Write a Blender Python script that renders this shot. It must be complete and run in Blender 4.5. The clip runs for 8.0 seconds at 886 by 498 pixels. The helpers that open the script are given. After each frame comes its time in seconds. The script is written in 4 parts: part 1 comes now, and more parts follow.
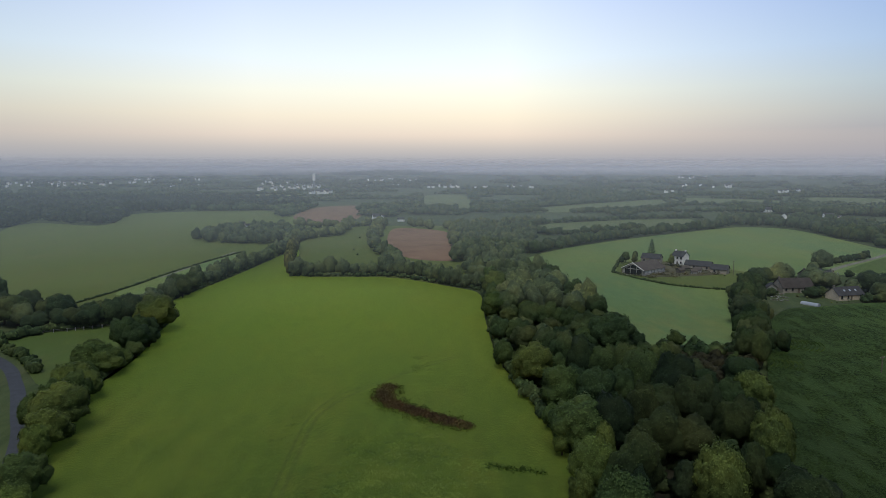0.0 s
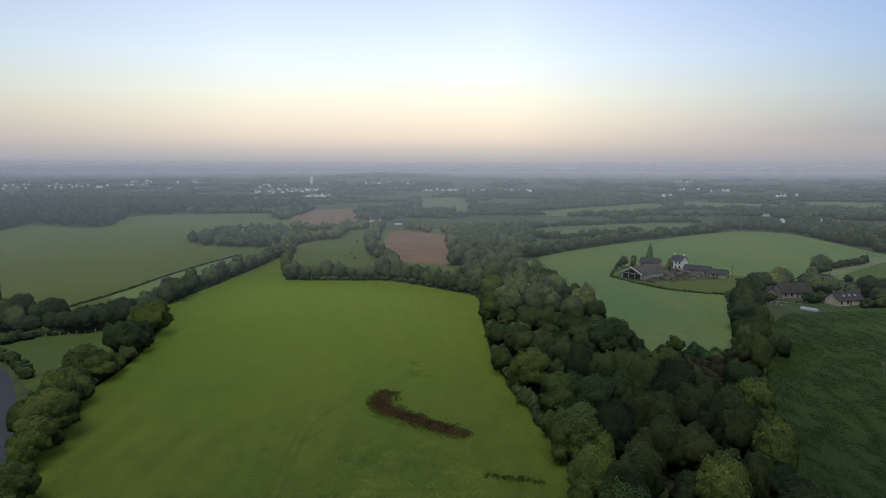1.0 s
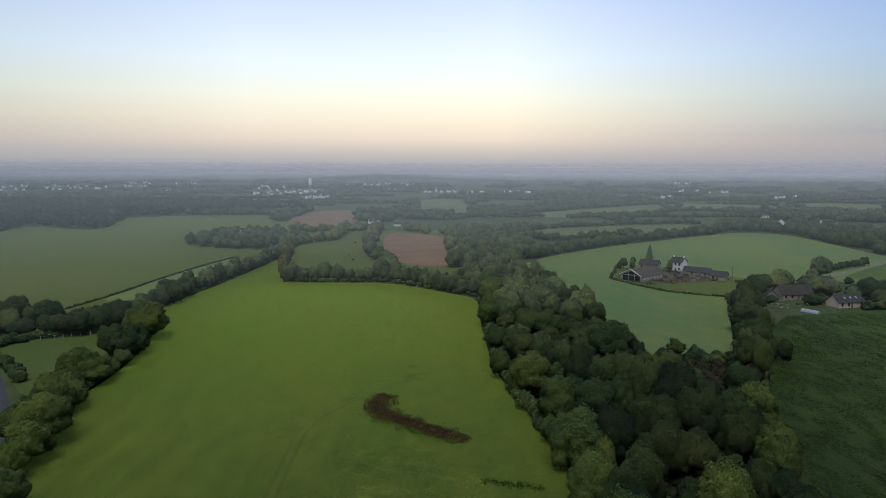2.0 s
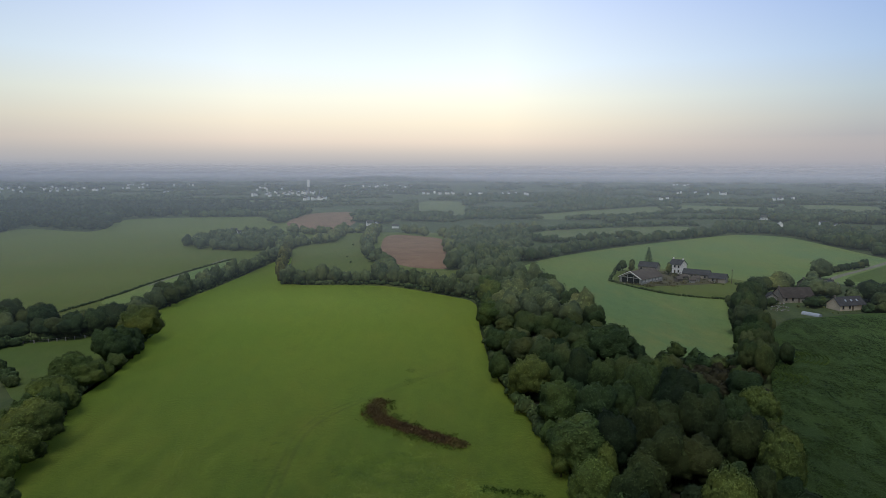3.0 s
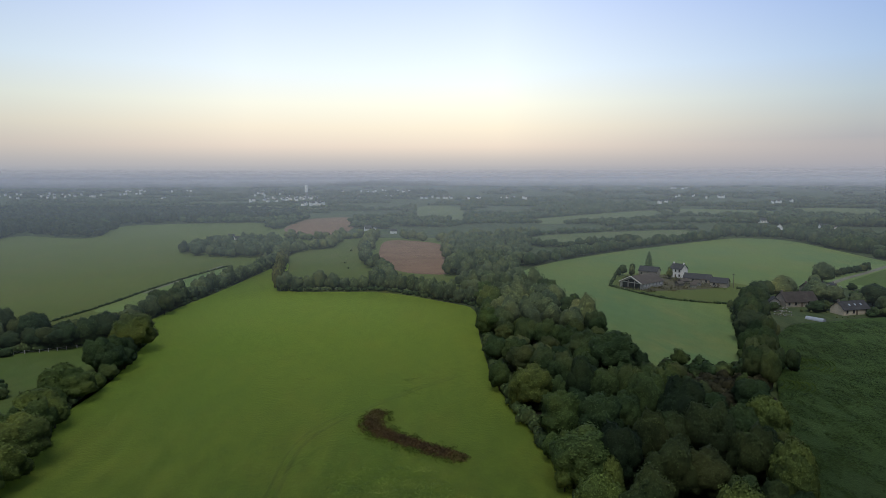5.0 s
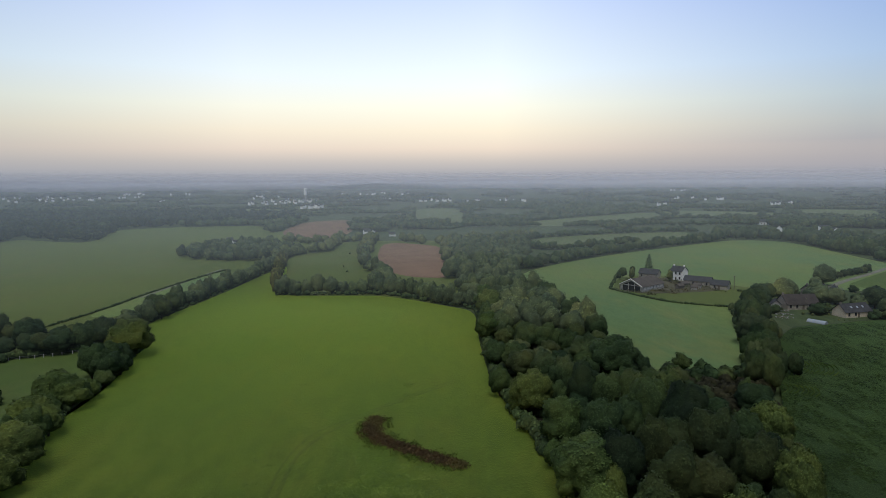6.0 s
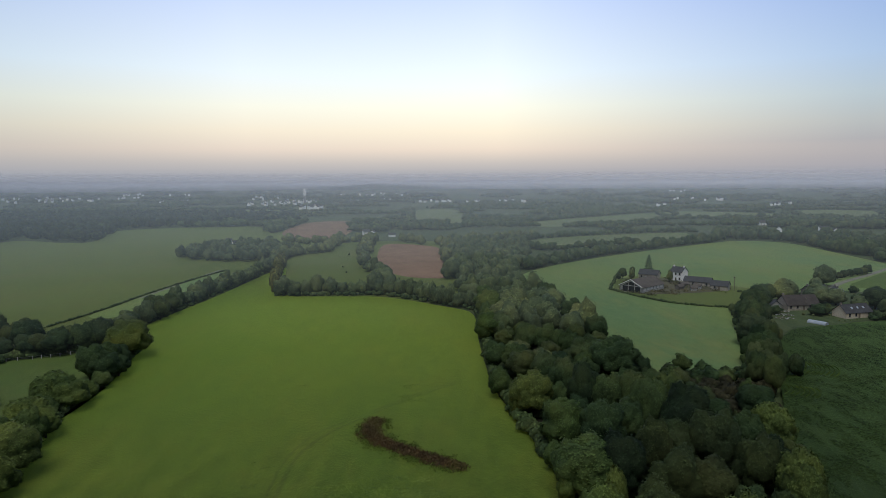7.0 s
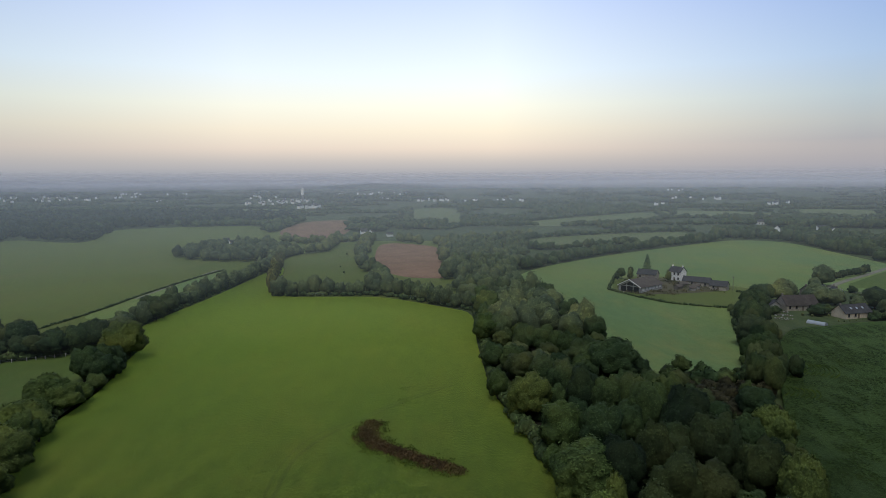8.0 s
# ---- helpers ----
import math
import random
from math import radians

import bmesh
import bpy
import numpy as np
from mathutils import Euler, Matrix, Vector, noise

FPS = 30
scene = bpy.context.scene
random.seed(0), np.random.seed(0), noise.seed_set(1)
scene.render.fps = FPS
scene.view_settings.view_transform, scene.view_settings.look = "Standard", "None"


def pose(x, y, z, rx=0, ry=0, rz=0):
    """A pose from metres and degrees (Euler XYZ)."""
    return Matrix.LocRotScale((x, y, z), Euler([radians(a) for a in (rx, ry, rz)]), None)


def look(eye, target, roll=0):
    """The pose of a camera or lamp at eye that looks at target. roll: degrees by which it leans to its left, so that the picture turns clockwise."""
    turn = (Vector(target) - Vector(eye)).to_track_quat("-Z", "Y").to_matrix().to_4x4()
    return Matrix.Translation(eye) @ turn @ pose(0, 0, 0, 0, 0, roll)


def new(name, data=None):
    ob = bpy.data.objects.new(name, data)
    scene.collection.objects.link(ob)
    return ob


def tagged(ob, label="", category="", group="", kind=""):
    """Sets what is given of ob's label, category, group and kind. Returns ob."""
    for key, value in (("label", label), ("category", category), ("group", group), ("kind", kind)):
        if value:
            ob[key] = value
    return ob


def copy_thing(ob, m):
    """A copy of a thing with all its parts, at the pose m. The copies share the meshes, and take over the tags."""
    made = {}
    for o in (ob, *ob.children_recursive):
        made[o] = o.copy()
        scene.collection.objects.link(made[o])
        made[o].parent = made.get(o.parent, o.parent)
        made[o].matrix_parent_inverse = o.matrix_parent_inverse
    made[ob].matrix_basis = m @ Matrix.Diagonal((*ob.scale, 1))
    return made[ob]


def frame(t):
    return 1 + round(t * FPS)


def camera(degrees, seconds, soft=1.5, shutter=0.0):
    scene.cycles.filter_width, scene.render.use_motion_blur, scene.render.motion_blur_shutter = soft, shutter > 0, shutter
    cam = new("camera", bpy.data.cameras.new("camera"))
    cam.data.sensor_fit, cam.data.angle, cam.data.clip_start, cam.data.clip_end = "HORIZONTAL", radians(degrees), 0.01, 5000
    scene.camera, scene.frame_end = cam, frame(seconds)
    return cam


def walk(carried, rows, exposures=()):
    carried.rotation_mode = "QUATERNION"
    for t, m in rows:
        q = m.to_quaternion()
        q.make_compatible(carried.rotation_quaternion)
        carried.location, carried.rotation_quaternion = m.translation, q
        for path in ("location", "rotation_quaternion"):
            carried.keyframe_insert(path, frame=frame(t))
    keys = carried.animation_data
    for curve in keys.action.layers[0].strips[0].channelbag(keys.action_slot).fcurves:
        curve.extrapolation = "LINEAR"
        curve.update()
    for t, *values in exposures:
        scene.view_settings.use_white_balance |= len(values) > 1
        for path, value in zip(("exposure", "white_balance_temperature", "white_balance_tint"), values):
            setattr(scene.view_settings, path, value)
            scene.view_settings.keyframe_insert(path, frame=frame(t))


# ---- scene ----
# ---- camera and its way ----
cam = camera(70, 8.0, soft=0.75)
PATH = [
    # seconds, x, y, z, yaw, pitch, lean to the right
    (0.0, 0.00, 0.00, 57.00, 0.00, -7.21, 0.05),
    (0.5, 0.03, 1.00, 57.05, -0.11, -7.09, -0.05),
    (1.0, 0.13, 2.06, 57.15, -0.20, -6.93, -0.11),
    (1.5, 0.31, 2.95, 57.09, -0.24, -6.87, -0.10),
    (3.0, 0.29, 6.01, 57.07, -0.46, -6.63, -0.14),
    (3.5, 0.25, 6.96, 57.13, -0.51, -6.58, -0.05),
    (4.0, 0.20, 8.00, 57.18, -0.56, -6.49, -0.05),
    (4.5, 0.28, 8.87, 57.16, -0.58, -6.38, 0.05),
    (6.0, 0.43, 11.61, 57.38, -0.67, -6.00, 0.33),
    (6.5, 0.44, 12.30, 57.37, -0.74, -6.01, 0.35),
    (7.0, 0.45, 12.32, 57.27, -0.71, -5.94, 0.33),
    (7.5, 0.50, 12.91, 57.35, -0.79, -5.89, 0.34),
    (8.0, 0.53, 13.81, 57.64, -0.89, -6.03, 0.33),
]
walk(cam, [(t, pose(x, y, z, 90 + p, 0, w) @ pose(0, 0, 0, 0, 0, -r)) for t, x, y, z, w, p, r in PATH],
     exposures=((0.0, 0.0), (8.0, 0.0)))

# ---- sky and light: clear dusk, the glow behind the camera, earth's shadow ahead ----
world = bpy.data.worlds.new("dusk_sky")
scene.world = world
world.use_nodes = True
wn, wl = world.node_tree.nodes, world.node_tree.links
wn.clear()
w_out = wn.new("ShaderNodeOutputWorld")
w_add = wn.new("ShaderNodeAddShader")
w_sky = wn.new("ShaderNodeTexSky")
w_sky.sky_type, w_sky.sun_disc = "NISHITA", False
w_sky.sun_elevation, w_sky.sun_rotation = radians(3), math.pi + 0.5
w_bg1, w_bg2 = wn.new("ShaderNodeBackground"), wn.new("ShaderNodeBackground")
w_bg1.inputs["Strength"].default_value = 0.042
w_bg2.inputs["Strength"].default_value = 1.0
w_co, w_sep = wn.new("ShaderNodeTexCoord"), wn.new("ShaderNodeSeparateXYZ")
w_ramp = wn.new("ShaderNodeValToRGB")
w_map = wn.new("ShaderNodeMapRange")
w_map.inputs["From Min"].default_value, w_map.inputs["From Max"].default_value = -0.02, 0.98
wl.new(w_co.outputs["Generated"], w_sep.inputs[0])
wl.new(w_sep.outputs["Z"], w_map.inputs["Value"])
wl.new(w_map.outputs[0], w_ramp.inputs[0])
SKY = [(0.0, (0.27, 0.31, 0.355)), (0.02, (0.285, 0.33, 0.395)), (0.036, (0.345, 0.38, 0.445)), (0.052, (0.475, 0.465, 0.485)), (0.072, (0.70, 0.605, 0.55)),
       (0.1, (0.83, 0.74, 0.62)), (0.135, (0.87, 0.855, 0.75)), (0.185, (0.78, 0.86, 0.93)), (0.28, (0.57, 0.67, 0.92)),
       (0.45, (0.22, 0.31, 0.52)), (1.0, (0.10, 0.15, 0.30))]
el = w_ramp.color_ramp.elements
while len(el) < len(SKY):
    el.new(0.5)
for e, (p, c) in zip(el, SKY):
    e.position, e.color = p, (*c, 1)
w_side = wn.new("ShaderNodeValToRGB")
w_mapx = wn.new("ShaderNodeMapRange")
w_mapx.inputs["From Min"].default_value, w_mapx.inputs["From Max"].default_value = -1, 1
wl.new(w_sep.outputs["X"], w_mapx.inputs["Value"])
wl.new(w_mapx.outputs[0], w_side.inputs[0])
SIDE = [(0.0, (0.6, 0.65, 0.74)), (0.22, (0.74, 0.80, 0.87)), (0.36, (1.02, 1.03, 1.05)), (0.55, (1.08, 1.08, 1.08)), (0.78, (0.44, 0.55, 0.77)), (1.0, (0.42, 0.52, 0.68))]
sl = w_side.color_ramp.elements
while len(sl) < len(SIDE):
    sl.new(0.5)
for e, (p, c) in zip(sl, SIDE):
    e.position, e.color = p, (*c, 1)
w_mul = wn.new("ShaderNodeMix")
w_mul.data_type, w_mul.blend_type = "RGBA", "MULTIPLY"
w_low = wn.new("ShaderNodeMapRange")
w_low.inputs["From Min"].default_value, w_low.inputs["From Max"].default_value = 0.0, 0.055
wl.new(w_sep.outputs["Z"], w_low.inputs["Value"])
wl.new(w_low.outputs[0], w_mul.inputs[0])
wl.new(w_ramp.outputs[0], w_mul.inputs[6])
wl.new(w_side.outputs[0], w_mul.inputs[7])
w_back = wn.new("ShaderNodeMapRange")
w_back.interpolation_type = "SMOOTHSTEP"
for key, value in (("From Min", -0.7), ("From Max", 0.45), ("To Min", 0.45), ("To Max", 1.0)):
    w_back.inputs[key].default_value = value
w_dim = wn.new("ShaderNodeMix")
w_dim.data_type, w_dim.blend_type = "RGBA", "MULTIPLY"
w_dim.inputs[0].default_value = 1.0
wl.new(w_sep.outputs["Y"], w_back.inputs["Value"])
wl.new(w_mul.outputs[2], w_dim.inputs[6])
wl.new(w_back.outputs[0], w_dim.inputs[7])
wl.new(w_dim.outputs[2], w_bg2.inputs["Color"])
wl.new(w_sky.outputs[0], w_bg1.inputs["Color"])
wl.new(w_bg1.outputs[0], w_add.inputs[0])
wl.new(w_bg2.outputs[0], w_add.inputs[1])
wl.new(w_add.outputs[0], w_out.inputs[0])

glow = new("sun", bpy.data.lights.new("sun", "SUN"))
glow.data.energy, glow.data.angle, glow.data.color = 2.45, radians(40), (0.93, 0.97, 0.96)
glow.matrix_world = look((-8, -33, 90), (0, 0, 0))


# ---- materials ----
def material(name):
    m = bpy.data.materials.new(name)
    m.use_nodes = True
    n = m.node_tree.nodes
    return m, n, m.node_tree.links, n["Principled BSDF"]


def noise_at(n, l, scale, detail=4.0, rough=0.6, kind="Position", run=1.0):
    src = n.new("ShaderNodeNewGeometry") if kind == "Position" else n.new("ShaderNodeTexCoord")
    t = n.new("ShaderNodeTexNoise")
    t.inputs["Scale"].default_value, t.inputs["Detail"].default_value, t.inputs["Roughness"].default_value = scale, detail, rough
    mp = n.new("ShaderNodeMapping")
    mp.inputs["Scale"].default_value = (1, run, 1)
    l.new(src.outputs["Position" if kind == "Position" else "Object"], mp.inputs[0])
    l.new(mp.outputs[0], t.inputs["Vector"])
    return t.outputs["Fac"]


def ramp_of(n, l, fac, stops):
    r = n.new("ShaderNodeValToRGB")
    e = r.color_ramp.elements
    while len(e) < len(stops):
        e.new(0.5)
    for s, (p, c) in zip(e, stops):
        s.position, s.color = p, (*c, 1)
    l.new(fac, r.inputs[0])
    return r.outputs[0]


def mixed(n, l, fac, a, b, mode="MIX"):
    m = n.new("ShaderNodeMix")
    m.data_type, m.blend_type = "RGBA", mode
    for sock, v in ((m.inputs[0], fac), (m.inputs[6], a), (m.inputs[7], b)):
        if isinstance(v, (int, float)):
            sock.default_value = v
        elif isinstance(v, tuple):
            sock.default_value = (*v, 1)
        else:
            l.new(v, sock)
    return m.outputs[2]


def bumped(n, l, b, fac, strength, distance):
    k = n.new("ShaderNodeBump")
    k.inputs["Strength"].default_value, k.inputs["Distance"].default_value = strength, distance
    l.new(fac, k.inputs["Height"])
    l.new(k.outputs[0], b.inputs["Normal"])


def grass(name, low, high, dry, stripes=0.0, turn=0.0, patch=0.02, sheen=0.22, mottle=0.3, gain=6.0):
    """Meadow: broad patches, fine tussocks, faint mowing lanes."""
    m, n, l, b = material(name)
    broad = ramp_of(n, l, noise_at(n, l, patch, 5, 0.6, run=0.4), [(0.35, low), (0.65, high)])
    fine = noise_at(n, l, 0.9, 6, 0.75, run=0.35)
    c = mixed(n, l, ramp_of(n, l, fine, [(0.45, (0, 0, 0)), (0.8, (0.6, 0.6, 0.6))]), broad, dry)
    worn = ramp_of(n, l, noise_at(n, l, 0.055, 6, 0.7, run=0.45), [(0.48, (0, 0, 0)), (0.68, (0.75, 0.75, 0.75))])
    c = mixed(n, l, worn, c, (high[0] * 1.18, high[1] * 0.94, high[2] * 1.2))
    dark = ramp_of(n, l, noise_at(n, l, 0.22, 7, 0.78, run=0.35), [(0.4, (1 - 1.2 * mottle, 1 - mottle, 1 - 1.1 * mottle)), (0.6, (1.04, 1.03, 1.0))])
    c = mixed(n, l, 1.0, c, dark, "MULTIPLY")
    if stripes:
        g = n.new("ShaderNodeNewGeometry")
        mp = n.new("ShaderNodeMapping")
        mp.inputs["Rotation"].default_value = (0, 0, radians(turn))
        w = n.new("ShaderNodeTexWave")
        w.inputs["Scale"].default_value, w.inputs["Distortion"].default_value, w.inputs["Detail"].default_value = 0.035, 2.5, 3
        w.inputs["Detail Scale"].default_value = 0.6
        l.new(g.outputs["Position"], mp.inputs[0])
        l.new(mp.outputs[0], w.inputs["Vector"])
        c = mixed(n, l, stripes, c, ramp_of(n, l, w.outputs["Fac"], [(0.2, (0.7, 0.72, 0.7)), (0.9, (1.15, 1.12, 1.0))]), "MULTIPLY")
    l.new(c, b.inputs["Base Color"])
    b.inputs["Roughness"].default_value = 0.9
    b.inputs["Specular IOR Level"].default_value = 0.15
    b.inputs["Sheen Weight"].default_value, b.inputs["Sheen Roughness"].default_value = sheen, 0.34
    b.inputs["Sheen Tint"].default_value = (*(min(1, gain * v) for v in high), 1)
    bumped(n, l, b, noise_at(n, l, 2.2, 6, 0.75, run=0.5), 0.6, 0.2)
    return m


def leaves(name, dark, light, warm, amount=0.35, each=True):
    """Foliage: every spray differs, and whole trees differ from one another."""
    return foliage(name, dark, light, warm, amount, each)[0]


def foliage(name, dark, light, warm, amount=0.35, each=True):
    """The leaf sprays of a crown, and the leafy mass that they stand out of, darkened for inner shade."""
    pair = []
    for mass in (False, True):
        m, n, l, b = material(name + ("_mass" if mass else ""))
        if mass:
            # Shade between the sprays is put into the mass as darker leaf colours.
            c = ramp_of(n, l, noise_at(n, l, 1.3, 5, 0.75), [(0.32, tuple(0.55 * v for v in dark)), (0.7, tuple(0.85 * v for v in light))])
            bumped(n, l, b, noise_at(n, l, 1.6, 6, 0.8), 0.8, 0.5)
        else:
            c = ramp_of(n, l, n.new("ShaderNodeNewGeometry").outputs["Random Per Island"], [(0.0, dark), (0.7, light), (1.0, tuple(1.3 * v for v in light))])
        hue = ramp_of(n, l, noise_at(n, l, 0.06, 2, 0.5), [(0.45, (0, 0, 0)), (0.65, (amount, amount, amount))])
        c = mixed(n, l, hue, c, warm)
        c = mixed(n, l, 1.0, c, ramp_of(n, l, noise_at(n, l, 0.12, 2, 0.6), [(0.36, (0.72, 0.76, 0.84)), (0.5, (1, 1, 1)), (0.64, (1.26, 1.22, 1.1))]), "MULTIPLY")
        if each:
            v = ramp_of(n, l, n.new("ShaderNodeObjectInfo").outputs["Random"],
                        [(0.0, (0.6, 0.67, 0.76)), (0.3, (0.82, 0.88, 0.94)), (0.55, (1, 1, 1)), (0.74, (1.14, 1.1, 0.95)), (0.86, (1.1, 0.97, 0.92)), (1.0, (1.3, 1.22, 1.0))])
            c = mixed(n, l, 1.0, c, v, "MULTIPLY")
        l.new(c, b.inputs["Base Color"])
        b.inputs["Roughness"].default_value = 0.75
        b.inputs["Specular IOR Level"].default_value = 0.06
        pair.append(m)
    return pair


def plain(name, colour, rough=0.8, vary=0.25, scale=0.7, bump=0.05, metal=0.0):
    m, n, l, b = material(name)
    lo = tuple(v * (1 - vary) for v in colour)
    hi = tuple(min(1, v * (1 + vary * 0.6)) for v in colour)
    c = ramp_of(n, l, noise_at(n, l, scale, 6, 0.65), [(0.3, lo), (0.7, hi)])
    grain = ramp_of(n, l, noise_at(n, l, scale * 9, 4, 0.7), [(0.3, (0.82, 0.82, 0.82)), (0.7, (1, 1, 1))])
    l.new(mixed(n, l, 1.0, c, grain, "MULTIPLY"), b.inputs["Base Color"])
    b.inputs["Roughness"].default_value, b.inputs["Metallic"].default_value = rough, metal
    b.inputs["Specular IOR Level"].default_value = 0.5 if rough < 0.6 else 0.12
    if bump:
        bumped(n, l, b, noise_at(n, l, scale * 6, 5, 0.7), 0.6, bump)
    return m


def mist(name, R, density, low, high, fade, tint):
    """Stand-in for evening haze: a see-through sheet that thickens upward from low to high and thins out again above,
    and toward the east.
    """
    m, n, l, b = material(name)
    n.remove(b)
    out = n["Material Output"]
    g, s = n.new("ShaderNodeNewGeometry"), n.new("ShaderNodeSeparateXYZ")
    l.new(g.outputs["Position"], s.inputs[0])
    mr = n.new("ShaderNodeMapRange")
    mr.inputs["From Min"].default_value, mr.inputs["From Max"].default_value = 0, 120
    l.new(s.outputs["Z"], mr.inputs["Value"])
    # Opacity by height, so that ground farther behind the sheet looks hazier.
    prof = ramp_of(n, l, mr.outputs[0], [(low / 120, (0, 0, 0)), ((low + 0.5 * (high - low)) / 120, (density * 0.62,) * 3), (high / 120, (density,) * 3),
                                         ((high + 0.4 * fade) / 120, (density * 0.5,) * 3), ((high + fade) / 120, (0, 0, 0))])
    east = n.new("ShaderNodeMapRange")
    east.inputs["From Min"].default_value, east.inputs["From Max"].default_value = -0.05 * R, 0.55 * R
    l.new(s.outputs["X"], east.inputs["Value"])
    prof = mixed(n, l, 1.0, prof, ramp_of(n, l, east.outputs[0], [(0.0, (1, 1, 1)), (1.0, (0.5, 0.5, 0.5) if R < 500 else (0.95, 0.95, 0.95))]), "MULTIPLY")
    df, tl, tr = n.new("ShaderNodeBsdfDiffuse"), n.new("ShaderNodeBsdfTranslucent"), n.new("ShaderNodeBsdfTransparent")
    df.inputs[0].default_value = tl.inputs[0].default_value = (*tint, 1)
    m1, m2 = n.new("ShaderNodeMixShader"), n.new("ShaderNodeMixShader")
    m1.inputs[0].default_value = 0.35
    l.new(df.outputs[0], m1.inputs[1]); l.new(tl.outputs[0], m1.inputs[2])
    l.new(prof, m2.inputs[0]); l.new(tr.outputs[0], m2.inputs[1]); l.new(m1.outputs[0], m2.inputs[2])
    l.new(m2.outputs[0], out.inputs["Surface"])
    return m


M_GROUND = grass("rough_grass", (0.04, 0.056, 0.02), (0.058, 0.076, 0.026), (0.066, 0.076, 0.03), sheen=0.0)
# Litter brown taken down so the gaps under the trees look shaded.
M_LITTER = plain("shade_dark_litter", (0.022, 0.02, 0.012), 0.95, 0.4, 0.3, 0.1)
M_MAIN = grass("lush_grass", (0.0292, 0.058, 0.006), (0.0582, 0.0755, 0.008), (0.065, 0.076, 0.012), 0.1, 12, 0.016, 1.0, 0.32, 13.0)
M_WORN = grass("pressed_grass", (0.026, 0.05, 0.006), (0.051, 0.065, 0.008), (0.057, 0.066, 0.011), 0.1, 12, 0.016, 1.0, 0.32, 13.0)
M_PALE = grass("pale_grass", (0.058, 0.077, 0.015), (0.072, 0.091, 0.018), (0.079, 0.09, 0.022), 0.05, 10, 0.012, 0.2, 0.12)
M_DEWY = grass("dewy_grass", (0.066, 0.114, 0.045), (0.106, 0.138, 0.036), (0.11, 0.136, 0.042), 0.06, 20, 0.014, 0.22, 0.12)
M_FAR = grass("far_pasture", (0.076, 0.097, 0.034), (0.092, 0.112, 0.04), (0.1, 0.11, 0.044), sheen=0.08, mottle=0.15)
M_SMALL = grass("orchard_grass", (0.044, 0.07, 0.014), (0.058, 0.084, 0.018), (0.066, 0.084, 0.022), mottle=0.15)
M_SOIL = plain("ploughed_soil", (0.188, 0.112, 0.068), 0.95, 0.22, 0.05, 0.2)
M_YARD = plain("farmyard_earth", (0.085, 0.075, 0.042), 0.95, 0.4, 0.2, 0.1)
M_ROAD = plain("asphalt", (0.05, 0.053, 0.06), 0.85, 0.2, 0.4, 0.02)
M_TRACK = plain("gravel_track", (0.17, 0.165, 0.12), 0.95, 0.3, 0.3, 0.05)
M_BARK = plain("bark", (0.05, 0.042, 0.032), 0.95, 0.35, 2.0, 0.05)
M_LEAF = foliage("oak_leaves", (0.027, 0.044, 0.016), (0.045, 0.07, 0.025), (0.058, 0.06, 0.029))
# Oak colours cut down: shade inside the wood put into the leaves.
M_GLOOM = foliage("shade_dark_leaves", (0.01634, 0.02666, 0.01118), (0.02752, 0.043, 0.0172), (0.0344, 0.03784, 0.0172))
M_THICK = foliage("bare_twigs", (0.02, 0.02, 0.013), (0.034, 0.032, 0.019), (0.034, 0.036, 0.018))
M_BUSH = foliage("hedge_leaves", (0.034, 0.055, 0.021), (0.06, 0.088, 0.032), (0.07, 0.075, 0.034), each=False)
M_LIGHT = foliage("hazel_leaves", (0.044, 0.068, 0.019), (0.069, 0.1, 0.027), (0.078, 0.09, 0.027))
M_ASH = foliage("sunlit_ash_leaves", (0.0484, 0.0704, 0.0187), (0.077, 0.1045, 0.0275), (0.0825, 0.0968, 0.0264), 0.3, each=False)
# Paler species farther off, with distance haze also put into the leaf colour.
M_MID = foliage("haze_paled_leaves", (0.082, 0.102, 0.045), (0.12, 0.144, 0.061), (0.122, 0.128, 0.056))
# The same at a weaker grade, for the trees in between.
M_SEMI_HAZE = foliage("lightly_hazed_leaves", (0.056, 0.077, 0.034), (0.085, 0.11, 0.047), (0.085, 0.094, 0.043))
M_GOLD = foliage("yellowing_leaves", (0.068, 0.086, 0.028), (0.105, 0.122, 0.038), (0.11, 0.112, 0.038))
M_CONIF = leaves("needles", (0.075, 0.115, 0.045), (0.115, 0.16, 0.062), (0.1, 0.14, 0.055))
M_FRINGE = leaves("rank_grass", (0.034, 0.058, 0.009), (0.064, 0.088, 0.014), (0.036, 0.044, 0.013), 0.5, each=False)
M_BRACKEN = leaves("bracken", (0.036, 0.025, 0.012), (0.092, 0.058, 0.025), (0.06, 0.064, 0.02), 0.5, each=False)
M_WEED = leaves("yard_weed_leaves", (0.045, 0.05, 0.02), (0.085, 0.085, 0.035), (0.09, 0.065, 0.035), 0.6, each=False)
M_RANK = leaves("rank_weed_leaves", (0.026, 0.05, 0.008), (0.045, 0.072, 0.012), (0.045, 0.065, 0.014), each=False)
M_MAIZE = leaves("maize_leaves", (0.01082, 0.02132, 0.00328), (0.01681, 0.02993, 0.00451), (0.02009, 0.02911, 0.00533), 0.5, each=False)
M_CANOPY = grass("maize_canopy", (0.00976, 0.0188, 0.0032), (0.01488, 0.02576, 0.00416), (0.0176, 0.0256, 0.0048), 0.0, 17, 0.05, 1.0, 0.3, 12.0)
M_TURN = leaves("young_maize_leaves", (0.046, 0.075, 0.012), (0.058, 0.088, 0.015), (0.055, 0.078, 0.015), 0.3, each=False)
M_TUFT = leaves("weed_tufts", (0.05, 0.085, 0.011), (0.1, 0.138, 0.024), (0.105, 0.122, 0.03), each=False)
